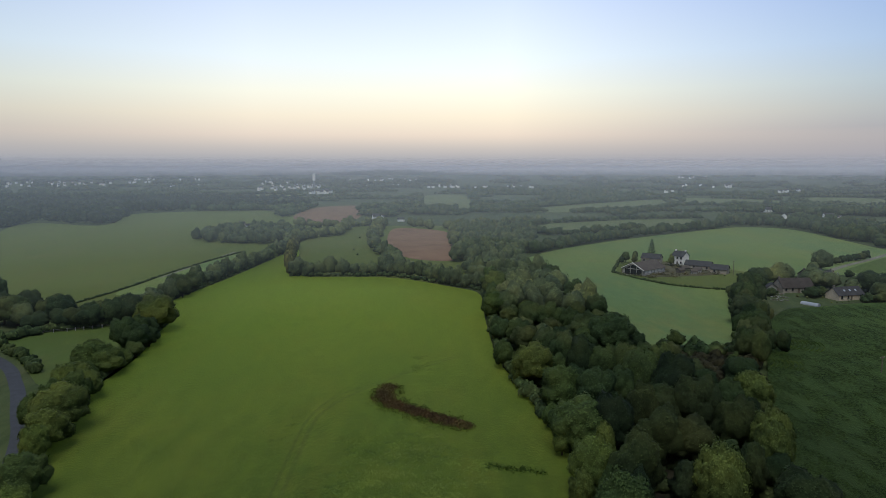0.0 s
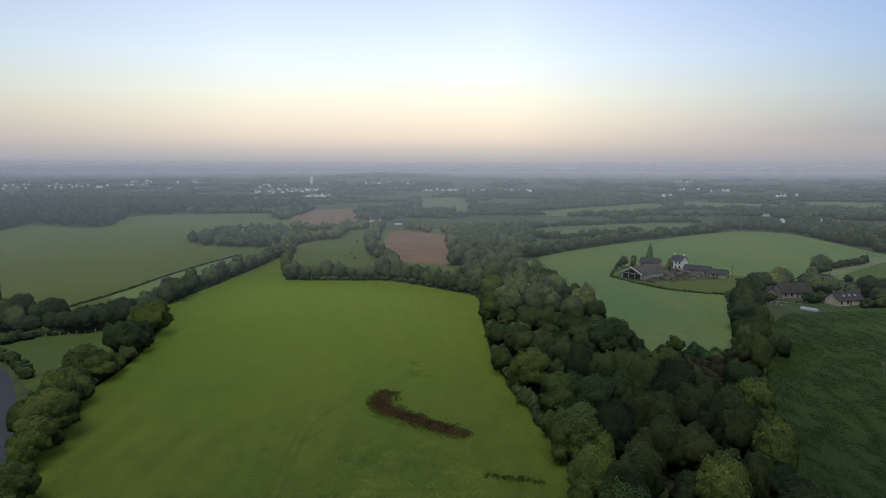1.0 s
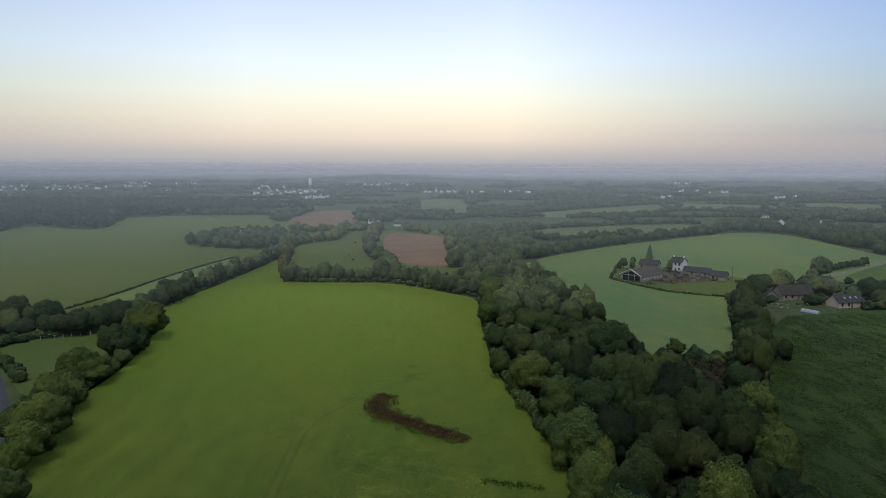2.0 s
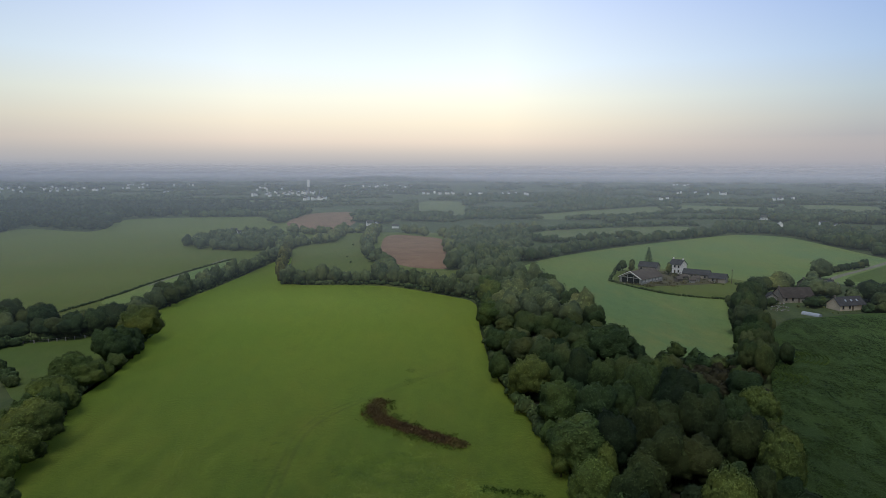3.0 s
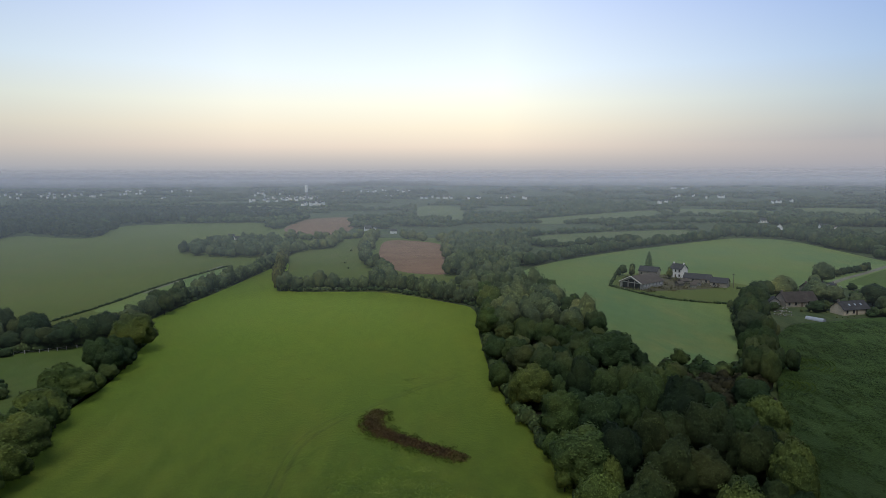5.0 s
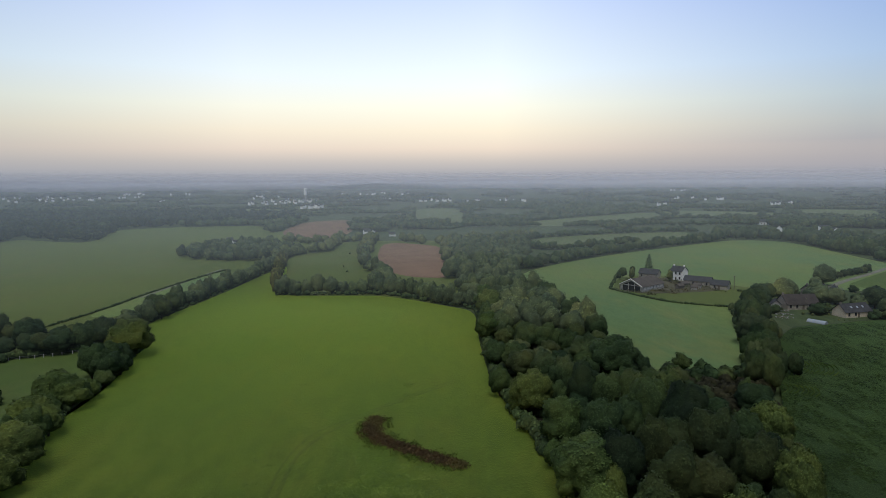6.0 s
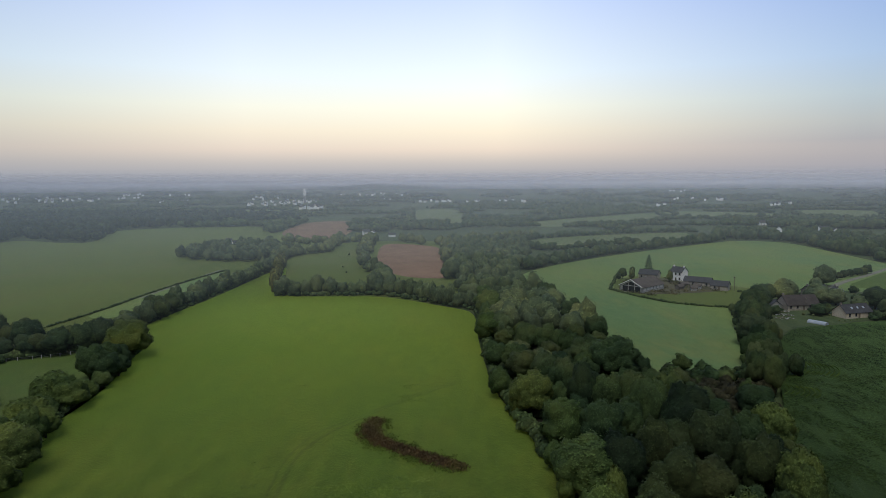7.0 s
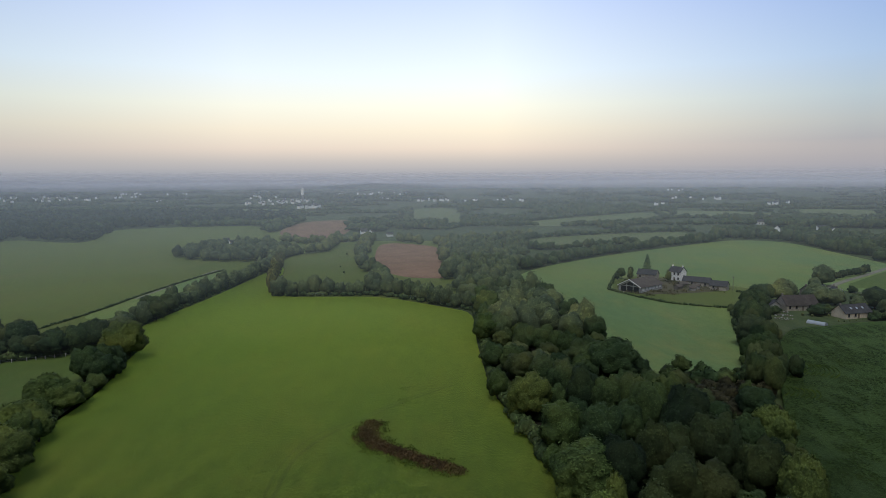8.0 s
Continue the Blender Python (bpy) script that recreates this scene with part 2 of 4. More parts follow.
M_RENDER = plain("white_render", (0.82, 0.80, 0.76), 0.85, 0.1, 0.5, 0.01)
M_WHITE = plain("whitewash", (0.96, 0.95, 0.93), 0.8, 0.04, 0.5, 0.0)
M_CREAM = plain("cream_render", (0.56, 0.49, 0.38), 0.9, 0.15, 0.5, 0.01)
M_CONCRETE = plain("grey_concrete", (0.28, 0.28, 0.28), 0.9, 0.15, 0.3, 0.01)
M_STONE = plain("grey_stone", (0.18, 0.16, 0.135), 0.9, 0.3, 0.8, 0.05)
M_PALE_STONE = plain("pale_stone", (0.36, 0.325, 0.27), 0.9, 0.3, 0.8, 0.05)
M_OLD_ROOF = plain("mossy_brown_slate", (0.052, 0.043, 0.038), 0.9, 0.4, 0.5, 0.04)
M_SLATE = plain("slate", (0.05, 0.049, 0.052), 0.85, 0.35, 0.6, 0.03)
M_RUST = plain("brown_roof_sheet", (0.085, 0.07, 0.06), 0.9, 0.35, 0.35, 0.03)
M_SHEET = plain("pale_fibre_sheet", (0.38, 0.37, 0.35), 0.75, 0.25, 0.4, 0.02)
# Near-black for panes, the tower door and the painted shade in the barn.
M_DARK = plain("dark_pane_and_shade", (0.015, 0.015, 0.017), 0.6, 0.2, 1.0, 0.0)
M_WOOD = plain("weathered_wood", (0.16, 0.13, 0.10), 0.9, 0.3, 1.5, 0.02)
M_PLASTIC = plain("tunnel_film", (0.27, 0.30, 0.34), 0.4, 0.15, 0.5, 0.0)


# ---- makers ----
def mesh_of(name, verts, faces, mats, index=None, smooth=False):
    me = bpy.data.meshes.new(name)
    me.from_pydata(verts, [], faces)
    for k in mats:
        me.materials.append(k)
    if index is not None:
        me.polygons.foreach_set("material_index", index)
    if smooth:
        me.polygons.foreach_set("use_smooth", [True] * len(me.polygons))
    me.update()
    return me


def part(name, bm, mat, parent, label=""):
    me = bpy.data.meshes.new(name)
    bm.to_mesh(me)
    bm.free()
    me.materials.append(mat)
    ob = new(name, me)
    ob.parent = parent
    return tagged(ob, label=label)


def thing(name, m, label, category, group=""):
    ob = new(name)
    ob.empty_display_size = 0.5
    ob.matrix_basis = m
    return tagged(ob, label, category, group)


def inside(poly, x, y):
    hit = False
    for (x1, y1), (x2, y2) in zip(poly, poly[1:] + poly[:1]):
        if (y1 > y) != (y2 > y) and x < (x2 - x1) * (y - y1) / (y2 - y1) + x1:
            hit = not hit
    return hit


def step(a, b, v):
    k = min(1, max(0, (v - a) / (b - a)))
    return k * k * (3 - 2 * k)


def height(x, y):
    """The lie of the land: level near by, a low wooded rim far off."""
    r = math.hypot(x, y)
    if r < 1500 or y < 0:
        return 0.0
    rim = 34 * step(1700, 4700, r) * (0.8 + 0.5 * noise.noise((x / 900, y / 900, 3.1)))
    hill = 30 * math.exp(-((x + 330) / 420) ** 2 - ((y - 3700) / 700) ** 2)
    return max(0, rim + hill)


# ---- ground and fields ----
def ground():
    seg, rings = 180, [0, 40, 90, 160, 260, 400, 600, 850, 1150, 1500]
    while rings[-1] < 4950:
        rings.append(rings[-1] + 150)
    verts = [(0, 0, 0)]
    for r in rings[1:]:
        for k in range(seg):
            a = 2 * math.pi * k / seg
            x, y = r * math.sin(a), r * math.cos(a)
            verts.append((x, y, height(x, y)))
    faces = [(0, 1 + (k + 1) % seg, 1 + k) for k in range(seg)]
    for i in range(len(rings) - 2):
        for k in range(seg):
            a, b = 1 + i * seg + k, 1 + i * seg + (k + 1) % seg
            faces.append((a, b, b + seg, a + seg))
    tagged(new("ground", mesh_of("ground", verts, faces, [M_GROUND], smooth=True)),
           "dark rough grass and scrub of a wide farmed plain", "ground", kind="structure")


def rounded(poly, cuts=2):
    for _ in range(cuts):
        out = []
        for (x1, y1), (x2, y2) in zip(poly, poly[1:] + poly[:1]):
            out += [(x1 * 0.8 + x2 * 0.2, y1 * 0.8 + y2 * 0.2), (x1 * 0.2 + x2 * 0.8, y1 * 0.2 + y2 * 0.8)]
        poly = out
    return poly


def field(poly, mat, label, z=0.06, name="field", category="field"):
    poly = rounded(poly)
    bm = bmesh.new()
    top = bm.faces.new([bm.verts.new((x, y, z)) for x, y in poly])
    if top.normal.z < 0 or top.calc_area() and (top.normal_update() or top.normal.z < 0):
        top.normal_flip()
    side = bmesh.ops.extrude_face_region(bm, geom=[top])
    for v in [g for g in side["geom"] if isinstance(g, bmesh.types.BMVert)]:
        v.co.z = z - 0.03
    bmesh.ops.triangulate(bm, faces=[f for f in bm.faces if len(f.verts) > 4])
    bmesh.ops.recalc_face_normals(bm, faces=bm.faces)
    me = bpy.data.meshes.new(name)
    bm.to_mesh(me)
    bm.free()
    me.materials.append(mat)
    return tagged(new(name, me), label, category, kind="structure")


def ribbon(name, pts, width, z, mat, label, category):
    """A strip along a line, with wavering edges."""
    line = smooth_line(pts, 4.0)
    verts, faces = [], []
    for i, (x, y) in enumerate(line):
        a, b = line[max(0, i - 1)], line[min(len(line) - 1, i + 1)]
        d = Vector((b[0] - a[0], b[1] - a[1])).normalized()
        w = width / 2 * (1 + 0.12 * noise.noise((x / 6, y / 6, 0)))
        verts += [(x - d.y * w, y + d.x * w, z), (x, y, z + width * 0.012), (x + d.y * w, y - d.x * w, z)]
        if i:
            k = 3 * i
            faces += [(k - 3, k, k + 1, k - 2), (k - 2, k + 1, k + 2, k - 1)]
    faces = [f[::-1] for f in faces]
    return tagged(new(name, mesh_of(name, verts, faces, [mat])), label, category, kind="structure")


def smooth_line(pts, gap):
    """Points every gap metres on a soft curve through pts."""
    out = []
    p = [pts[0]] + list(pts) + [pts[-1]]
    for i in range(1, len(p) - 2):
        n = max(1, int(math.dist(p[i], p[i + 1]) / gap))
        for k in range(n):
            t = k / n
            out.append(tuple(0.5 * (2 * p[i][j] + (p[i + 1][j] - p[i - 1][j]) * t + (2 * p[i - 1][j] - 5 * p[i][j] + 4 * p[i + 1][j] - p[i + 2][j]) * t * t
                                    + (3 * p[i][j] - p[i - 1][j] - 3 * p[i + 1][j] + p[i + 2][j]) * t ** 3) for j in (0, 1)))
    return out + [tuple(pts[-1])]


MAIN = [(-60, 60), (-70, 92), (-80, 115), (-88, 134), (-93, 154), (-96, 172), (-98, 192), (-102, 216), (-107, 236), (-116, 256), (-118, 270), (-117, 289), (-113, 324), (-111, 356),
        (-109, 396), (-106, 440), (-102, 450), (-80, 333), (-54, 332), (-28, 331), (-13, 320), (4, 304), (18, 290), (16, 242), (16, 202), (17, 178), (21, 160), (24, 142), (27, 125), (27, 104), (28, 60)]
PALE = [(-215, 245), (-260, 330), (-426, 607), (-444, 685), (-356, 637), (-344, 657), (-408, 817), (-334, 861), (-233, 885), (-174, 700), (-203, 509), (-146, 432), (-148, 352), (-140, 285), (-124, 232)]
MEADOW = [(45, 380), (62, 420), (88, 454), (144, 509), (232, 579), (294, 625), (332, 601), (320, 497), (310, 423), (300, 362), (236, 325), (200, 345), (136, 293), (113, 242), (97, 200), (86, 184), (66, 186), (55, 220), (50, 300)]
SECOND = [(-108, 509), (-89, 539), (-94, 618), (-69, 625), (-55, 454), (-33, 373), (-80, 365)]
BROWN_A = [(-187, 777), (-193, 966), (-125, 1012), (-93, 724), (-125, 625), (-151, 664)]
BROWN_B = [(-51, 601), (-35, 618), (8, 579), (7, 454), (11, 389), (-16, 394), (-41, 438)]
PASTURE_A = [(-65, 777), (-51, 898), (-69, 924), (-114, 885), (-95, 797)]
PASTURE_B = [(-49, 1413), (58, 1413), (39, 850), (-26, 850)]
PASTURE_C = [(-406, 1202), (-456, 1445), (-332, 1413), (-255, 1224)]
PASTURE_D = [(82, 625), (131, 678), (286, 733), (271, 671), (134, 563), (90, 553)]
PASTURE_E = [(84, 885), (432, 1224), (350, 966), (158, 817)]
PASTURE_F = [(449, 1273), (625, 1137), (527, 966), (382, 1028)]
PASTURE_G = [(710, 1273), (856, 1224), (676, 966), (574, 1028)]
MAIZE = [(99, 188), (120, 228), (138, 250), (156, 253), (172, 260), (250, 266), (250, 60), (56, 60), (62, 103), (74, 137)]
SMALL = [(-156, 205), (-140, 220), (-118, 232), (-98, 214), (-92, 180), (-92, 158), (-106, 160), (-118, 174), (-138, 195)]
OPEN = [MAIN, PALE, MEADOW, SECOND, BROWN_A, BROWN_B, PASTURE_A, PASTURE_B, PASTURE_C, PASTURE_D, PASTURE_E, PASTURE_F, PASTURE_G, MAIZE, SMALL]

ground()
field([(-112, 330), (-118, 500), (-100, 640), (20, 640), (24, 560), (16, 400), (22, 300)], M_PALE, "green pasture between hedgerows", 0.03)
field(MAIN, M_MAIN, "large bright green hay meadow between hedges")
field([(-215, 245), (-215, 520), (-180, 900), (-110, 900), (-112, 330), (-114, 240)], M_PALE, "olive pasture along the hedgerow", 0.03)
field(PALE, M_PALE, "wide pale olive-green pasture beside a wood")
field(MEADOW, M_DEWY, "dewy blue-green meadow around the farm")
field(SECOND, M_PALE, "small green paddock with scattered dark marks")
field(BROWN_A, M_SOIL, "bare reddish-brown ploughed field")
field(BROWN_B, M_SOIL, "bare reddish-brown ploughed field edged with trees")
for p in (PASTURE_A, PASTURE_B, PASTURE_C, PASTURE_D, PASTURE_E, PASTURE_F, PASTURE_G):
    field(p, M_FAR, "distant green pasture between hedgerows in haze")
field(MAIZE, M_CANOPY, "dense dark green base of a maize crop", 1.2, "maize_base", "maize")
field([(122, 232), (140, 285), (150, 300), (200, 330), (240, 330), (250, 255), (142, 250)], M_GROUND, "rough green garden ground of the hamlet", 0.08)
field(SMALL, M_SMALL, "small green paddock beside the lane")
field([(-146, 435), (-150, 345), (-154, 285), (-138, 281), (-136, 316), (-131, 415)], M_DEWY, "narrow blue-green grass strip along a track", 0.10)
field([(218, 346), (262, 335), (330, 400), (316, 430), (264, 386)], M_SMALL, "olive pasture beside the hamlet", 0.10)
ribbon("road", [(-175, 215), (-132, 183), (-114, 163), (-100, 143), (-90, 128), (-81, 111), (-74, 95), (-66, 70)], 3.4, 0.07, M_ROAD, "grey asphalt country lane", "road")
for off, wide in ((-1.0, 0.6), (0.9, 0.9)):
    ribbon("wheel_track", [(-29 + off, 96), (-30 + off, 122), (-30 + off, 140), (-26 + off, 153 - off), (-19, 162 - off), (-8, 176 - off), (6, 190 - off)], wide, 0.064, M_WORN, "faint wheel track pressed into the grass", "track")
ribbon("track", [(-149.5, 330), (-147.5, 372), (-144, 435)], 1.5, 0.13, M_TRACK, "pale gravel farm track", "track")
ribbon("track", [(212, 346), (236, 368), (262, 389), (310, 430)], 3.6, 0.13, M_TRACK, "pale gravel farm track", "track")


# ---- trees ----
def ball(level):
    bm = bmesh.new()
    bmesh.ops.create_icosphere(bm, subdivisions=level, radius=1)
    v = np.array([p.co[:] for p in bm.verts])
    f = np.array([[p.index for p in q.verts] for q in bm.faces])
    bm.free()
    return v, f


BALL = {k: ball(k) for k in (1, 2, 3, 4, 5)}


def unit(v):
    return v / (np.linalg.norm(v, axis=-1, keepdims=True) + 1e-9)


def sprays(rng, pos, nor, size, tilt):
    """Folded four-cornered leaf sprays at pos, roughly facing along nor."""
    n = len(pos)
    nor = unit(nor + tilt * rng.normal(size=(n, 3)))
    a = unit(np.cross(nor, rng.normal(size=(n, 3))))
    b = np.cross(nor, a)
    s = size * rng.uniform(0.55, 1.25, (n, 1))
    v = np.empty((n, 4, 3))
    v[:, 0] = pos - a * s * 0.6
    v[:, 1] = pos + b * s * rng.uniform(0.25, 0.5, (n, 1)) + nor * s * 0.08
    v[:, 2] = pos + a * s * 0.6
    v[:, 3] = pos - b * s * rng.uniform(0.25, 0.5, (n, 1)) + nor * s * 0.08
    return v.reshape(-1, 3), np.arange(4 * n).reshape(n, 4)[:, ::-1]


def billows(rng, lobes, bump, knobs):
    """Middles and radii of the rounded boughs that swell out of a crown of radius 1, with smaller knobs on each."""
    k = np.arange(lobes) + 0.5
    z = 1 - 1.55 * k / lobes
    a = 2.39996 * k + rng.uniform(0, 6.28)
    d = np.stack([np.sqrt(1 - z * z) * np.cos(a), np.sqrt(1 - z * z) * np.sin(a), z], 1)
    d = unit(d + rng.normal(size=d.shape) * 0.9 / math.sqrt(lobes))
    r = rng.uniform(*bump, lobes)
    c = d * (1.0 - 0.8 * r)[:, None] * rng.uniform(0.86, 1.06, (lobes, 1))
    C, Q = [c, [[0, 0, 0]]], [r, [0.72]]
    for _ in range(knobs):
        e = unit(0.9 * d + rng.normal(size=d.shape) * 0.8)
        q = r * rng.uniform(0.26, 0.46, lobes)
        C.append(c + e * (r - 0.45 * q)[:, None])
        Q.append(q)
    return np.vstack(C), np.concatenate(Q)


def surface(C, Q, d):
    """How far the crown reaches along each direction, and which way its surface faces there."""
    along = d @ C.T
    disc = along ** 2 - (C ** 2).sum(1) + Q ** 2
    t = np.where(disc > 0, along + np.sqrt(np.maximum(disc, 0)), 0)
    k = t.argmax(1)
    r = t[np.arange(len(d)), k]
    return r, unit(d * r[:, None] - C[k])


def crown(rng, R, low, high, lobes, leafs, size, level, bump, knobs=5, tilt=0.3, pointed=0.0):
    """A domed, billowing crown between the heights low and high: the leafy mass, and the leaf sprays that stand out of it."""
    mid = low + 0.42 * (high - low)
    C, Q = billows(rng, lobes, bump, knobs)
    lean = rng.normal(size=3) * 0.08

    def placed(d, r):
        p = d * (r * (1 + d @ lean))[:, None]
        p[:, :2] *= (1 - pointed * np.clip(p[:, 2:], 0, 1))
        return p * np.where(p[:, 2:] > 0, (R, R, high - mid), (R, R, mid - low)) + (0, 0, mid)

    bv, bf = BALL[level]
    reach, face = surface(C, Q, bv)
    V = placed(bv, reach * (1 + 0.02 * rng.normal(size=len(bv))) * 0.985)
    # Sprays gather towards the top and leave the shade-dark mass barer below.
    d = unit(rng.normal(size=(leafs, 3)) + (0, 0, 0.5))
    r, n = surface(C, Q, d)
    lv, lf = sprays(rng, placed(d, r * rng.uniform(0.97, 1.05, leafs)), 0.7 * n + 0.5 * d, size, tilt)
    turned = unit(np.repeat(0.5 * n + 0.7 * d + 0.2 * rng.normal(size=d.shape), 4, axis=0))
    return V, bf, lv, lf, np.vstack([unit(0.55 * face + 0.65 * bv), turned])


def trunk_mesh(rng, h, r, limbs, reach):
    bm = bmesh.new()

    def tube(path, radii):
        rings = []
        for i, p in enumerate(path):
            t = (path[min(i + 1, len(path) - 1)] - path[max(0, i - 1)]).normalized()
            u = t.orthogonal().normalized()
            w = t.cross(u)
            rings.append([bm.verts.new(p + (u * math.cos(a) + w * math.sin(a)) * radii[i]) for a in np.linspace(0, 2 * math.pi, 7)[:-1]])
        for q, s in zip(rings, rings[1:]):
            for k in range(6):
                bm.faces.new((q[k], q[(k + 1) % 6], s[(k + 1) % 6], s[k]))

    lean = Vector((rng.normal(0, 0.04), rng.normal(0, 0.04), 1))
    tube([Vector((0, 0, -0.3)), lean * 0.4, lean * h * 0.4, lean * h * 0.8], [r * 1.5, r, r * 0.8, r * 0.35])
    for k in range(limbs):
        a, z0 = 2 * math.pi * k / limbs + rng.uniform(-0.4, 0.4), h * rng.uniform(0.25, 0.5)
        out = Vector((math.cos(a), math.sin(a), 0))
        tube([lean * z0, lean * (z0 + h * 0.1) + out * reach * 0.4, lean * (z0 + h * 0.3) + out * reach * 0.75], [r * 0.45, r * 0.32, r * 0.1])
    return bm


SIZE = {}


def tree_kind(seed, label, R, H, low, lobes, leafs, size, leaf, name="tree", category="tree", level=4, bump=(0.22, 0.36), knobs=6, tilt=0.3, pointed=0.0, group="trees of the hedgerows and wood"):
    """One whole tree with trunk and crown; it waits under the first place given to it."""
    rng = np.random.default_rng(seed)
    t = thing(name, Matrix.Identity(4), label, category, group)
    part("trunk", trunk_mesh(rng, H, 0.03 * H, 5, R * 0.6), M_BARK, t)
    V, F, lv, lf, N = crown(rng, R, low, H, lobes, leafs, size, level, bump, knobs, tilt, pointed)
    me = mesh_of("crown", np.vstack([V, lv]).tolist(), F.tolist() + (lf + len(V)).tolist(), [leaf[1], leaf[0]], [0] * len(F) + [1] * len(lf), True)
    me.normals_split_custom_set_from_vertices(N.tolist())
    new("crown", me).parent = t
    SIZE[t.name] = (R, H)
    return t


OAK = "broad-leaved tree with a dense dark green billowing crown"
PALE_OAK = "broad-leaved tree with a lighter olive-green leafy crown"
GLOOM = [tree_kind(100 + k, "broad-leaved tree with a dense crown darkened for the shade of the wood", 4.6, 12, 1.0, (12, 18, 26)[k], 3200, 0.3, M_GLOOM, tilt=0.45, bump=((0.34, 0.5), (0.26, 0.4), (0.22, 0.34))[k]) for k in range(3)]
NEAR = [tree_kind(10 + k, OAK, 4.6, 12, 1.0, (12, 20, 28, 16, 24, 34)[k], 3400, 0.3, M_LEAF, tilt=0.45, bump=((0.34, 0.5), (0.26, 0.4), (0.22, 0.34))[k % 3]) for k in range(6)]
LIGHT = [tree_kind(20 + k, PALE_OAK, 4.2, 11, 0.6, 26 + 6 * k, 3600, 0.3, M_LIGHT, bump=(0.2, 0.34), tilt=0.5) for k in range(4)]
ASH = [tree_kind(90 + k, "broad ash tree with a bright olive-green domed crown", 5.0, 12.5, 0.8, 46, 5600, 0.3, M_ASH, bump=(0.16, 0.27), knobs=4, tilt=0.6) for k in range(2)]
GOLD = [tree_kind(30 + k, "slender hedgerow tree with yellowing green leaves", 3.0, 10.5, 0.4, 14, 600, 0.6, M_GOLD, level=3, pointed=0.4) for k in range(2)]
BUSH = [tree_kind(50 + k, "low rounded dark green hedge bush", 2.4, 3.8, 0.0, 12, 420, 0.45, M_LEAF if k else M_MID, "bush", "bush", level=3, group="bushes of the hedges") for k in range(2)]
DARKS = [tree_kind(70 + k, OAK, 4.4 + 0.4 * k, 11.5, 0.4, 12 + 5 * k, 700, 0.6, M_LEAF, level=3, bump=(0.3, 0.46)) for k in range(3)]
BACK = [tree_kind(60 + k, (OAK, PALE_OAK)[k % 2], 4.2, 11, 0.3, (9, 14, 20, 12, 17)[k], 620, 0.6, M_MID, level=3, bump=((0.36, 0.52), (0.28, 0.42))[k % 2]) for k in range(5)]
MIDW = [tree_kind(80 + k, PALE_OAK, 4.4, 11.5, 0.6, (12, 18, 24)[k], 3000, 0.27, M_SEMI_HAZE, tilt=0.45, bump=((0.34, 0.5), (0.27, 0.4), (0.22, 0.34))[k]) for k in range(3)]
used, stand = set(), []
rnd = random.Random(5)


def put(k, x, y, sx, sy, sz):
    m = Matrix.LocRotScale((x, y, height(x, y)), Euler((0, 0, rnd.uniform(0, 6.28))), (sx, sy, sz))
    stand.append((x, y, SIZE[k.name][0] * sx))
    if k.name in used:
        return copy_thing(k, m)
    used.add(k.name)
    k.matrix_basis = m
    return k


def plant(kinds, x, y, s=1.0, tall=1.0):
    return put(rnd.choice(kinds), x, y, s * rnd.uniform(0.9, 1.12), s * rnd.uniform(0.9, 1.12), min(s * tall * rnd.uniform(0.88, 1.12), 1.12))


def rooted(kinds, rows, wide=1.0, most=0.5):
    """Trees of known place, crown radius and height."""
    for x, y, R, H in rows:
        k = rnd.choice(kinds)
        r, h = SIZE[k.name]
        R = min(wide * R, most * H)
        put(k, x, y, R / r * rnd.uniform(0.96, 1.06), R / r * rnd.uniform(0.96, 1.06), H / h)


def hedge(kinds, pts, gap, wide, lo, hi, tall=1.0):
    for x, y in smooth_line(pts, gap):
        plant(kinds, x + rnd.uniform(-wide, wide), y + rnd.uniform(-wide, wide) + rnd.uniform(-0.3, 0.3) * gap, rnd.uniform(lo, hi), tall * rnd.uniform(0.9, 1.12))


def grove(kinds, poly, gap, lo, hi, tall=1.0, room=0.62):
    """Fills a wood with trees wherever there is room between those that stand."""
    xs, ys = [p[0] for p in poly], [p[1] for p in poly]
    y, row = min(ys), 0
    while y < max(ys):
        x = min(xs) + (row % 2) * gap / 2
        while x < max(xs):
            px, py, s = x + rnd.uniform(-0.3, 0.3) * gap, y + rnd.uniform(-0.3, 0.3) * gap, rnd.uniform(lo, hi)
            if inside(poly, px, py) and all(math.dist((px, py), (q[0], q[1])) > room * (4.4 * s + q[2]) for q in stand):
                plant(kinds, px, py, s, tall)
            x += gap
        y, row = y + gap * 0.86, row + 1


# the wood that runs away beside the meadow: light trees along its edges, dark ones within, the southern ones darkened
# for shade
field([(31, 58), (30, 125), (27, 142), (24, 165), (22, 208), (21, 290), (54, 320), (58, 250), (60, 190), (66, 172), (94, 178), (72, 128), (58, 58)], M_LITTER, "leaf litter on the wood floor, darkened for the shade of the trees", 0.12, "wood_floor", "wood floor")
# x, y, crown radius, height
EDGE_ROW = [(18.6, 238.3, 3.9, 10), (23.5, 237.9, 4.8, 10.5), (17.4, 203.1, 3.7, 9), (24.6, 191.5, 6.4, 12), (16.2, 177.1, 3, 8), (22.7, 163.6, 5.2, 11), (19.2, 163.4, 2.5, 7),
            (26.4, 142.8, 5.4, 11.5), (29.2, 131.4, 3, 11), (22.7, 133.2, 3.1, 8), (26.9, 122.7, 5, 11), (22.6, 120.6, 2.6, 7.5), (27.9, 109.2, 2.6, 12), (24.8, 105.1, 4, 10),
            (26.2, 98.9, 2.4, 11), (25.8, 88, 3.5, 12), (22, 99.2, 2.6, 8), (29.9, 187.8, 3.1, 10)]
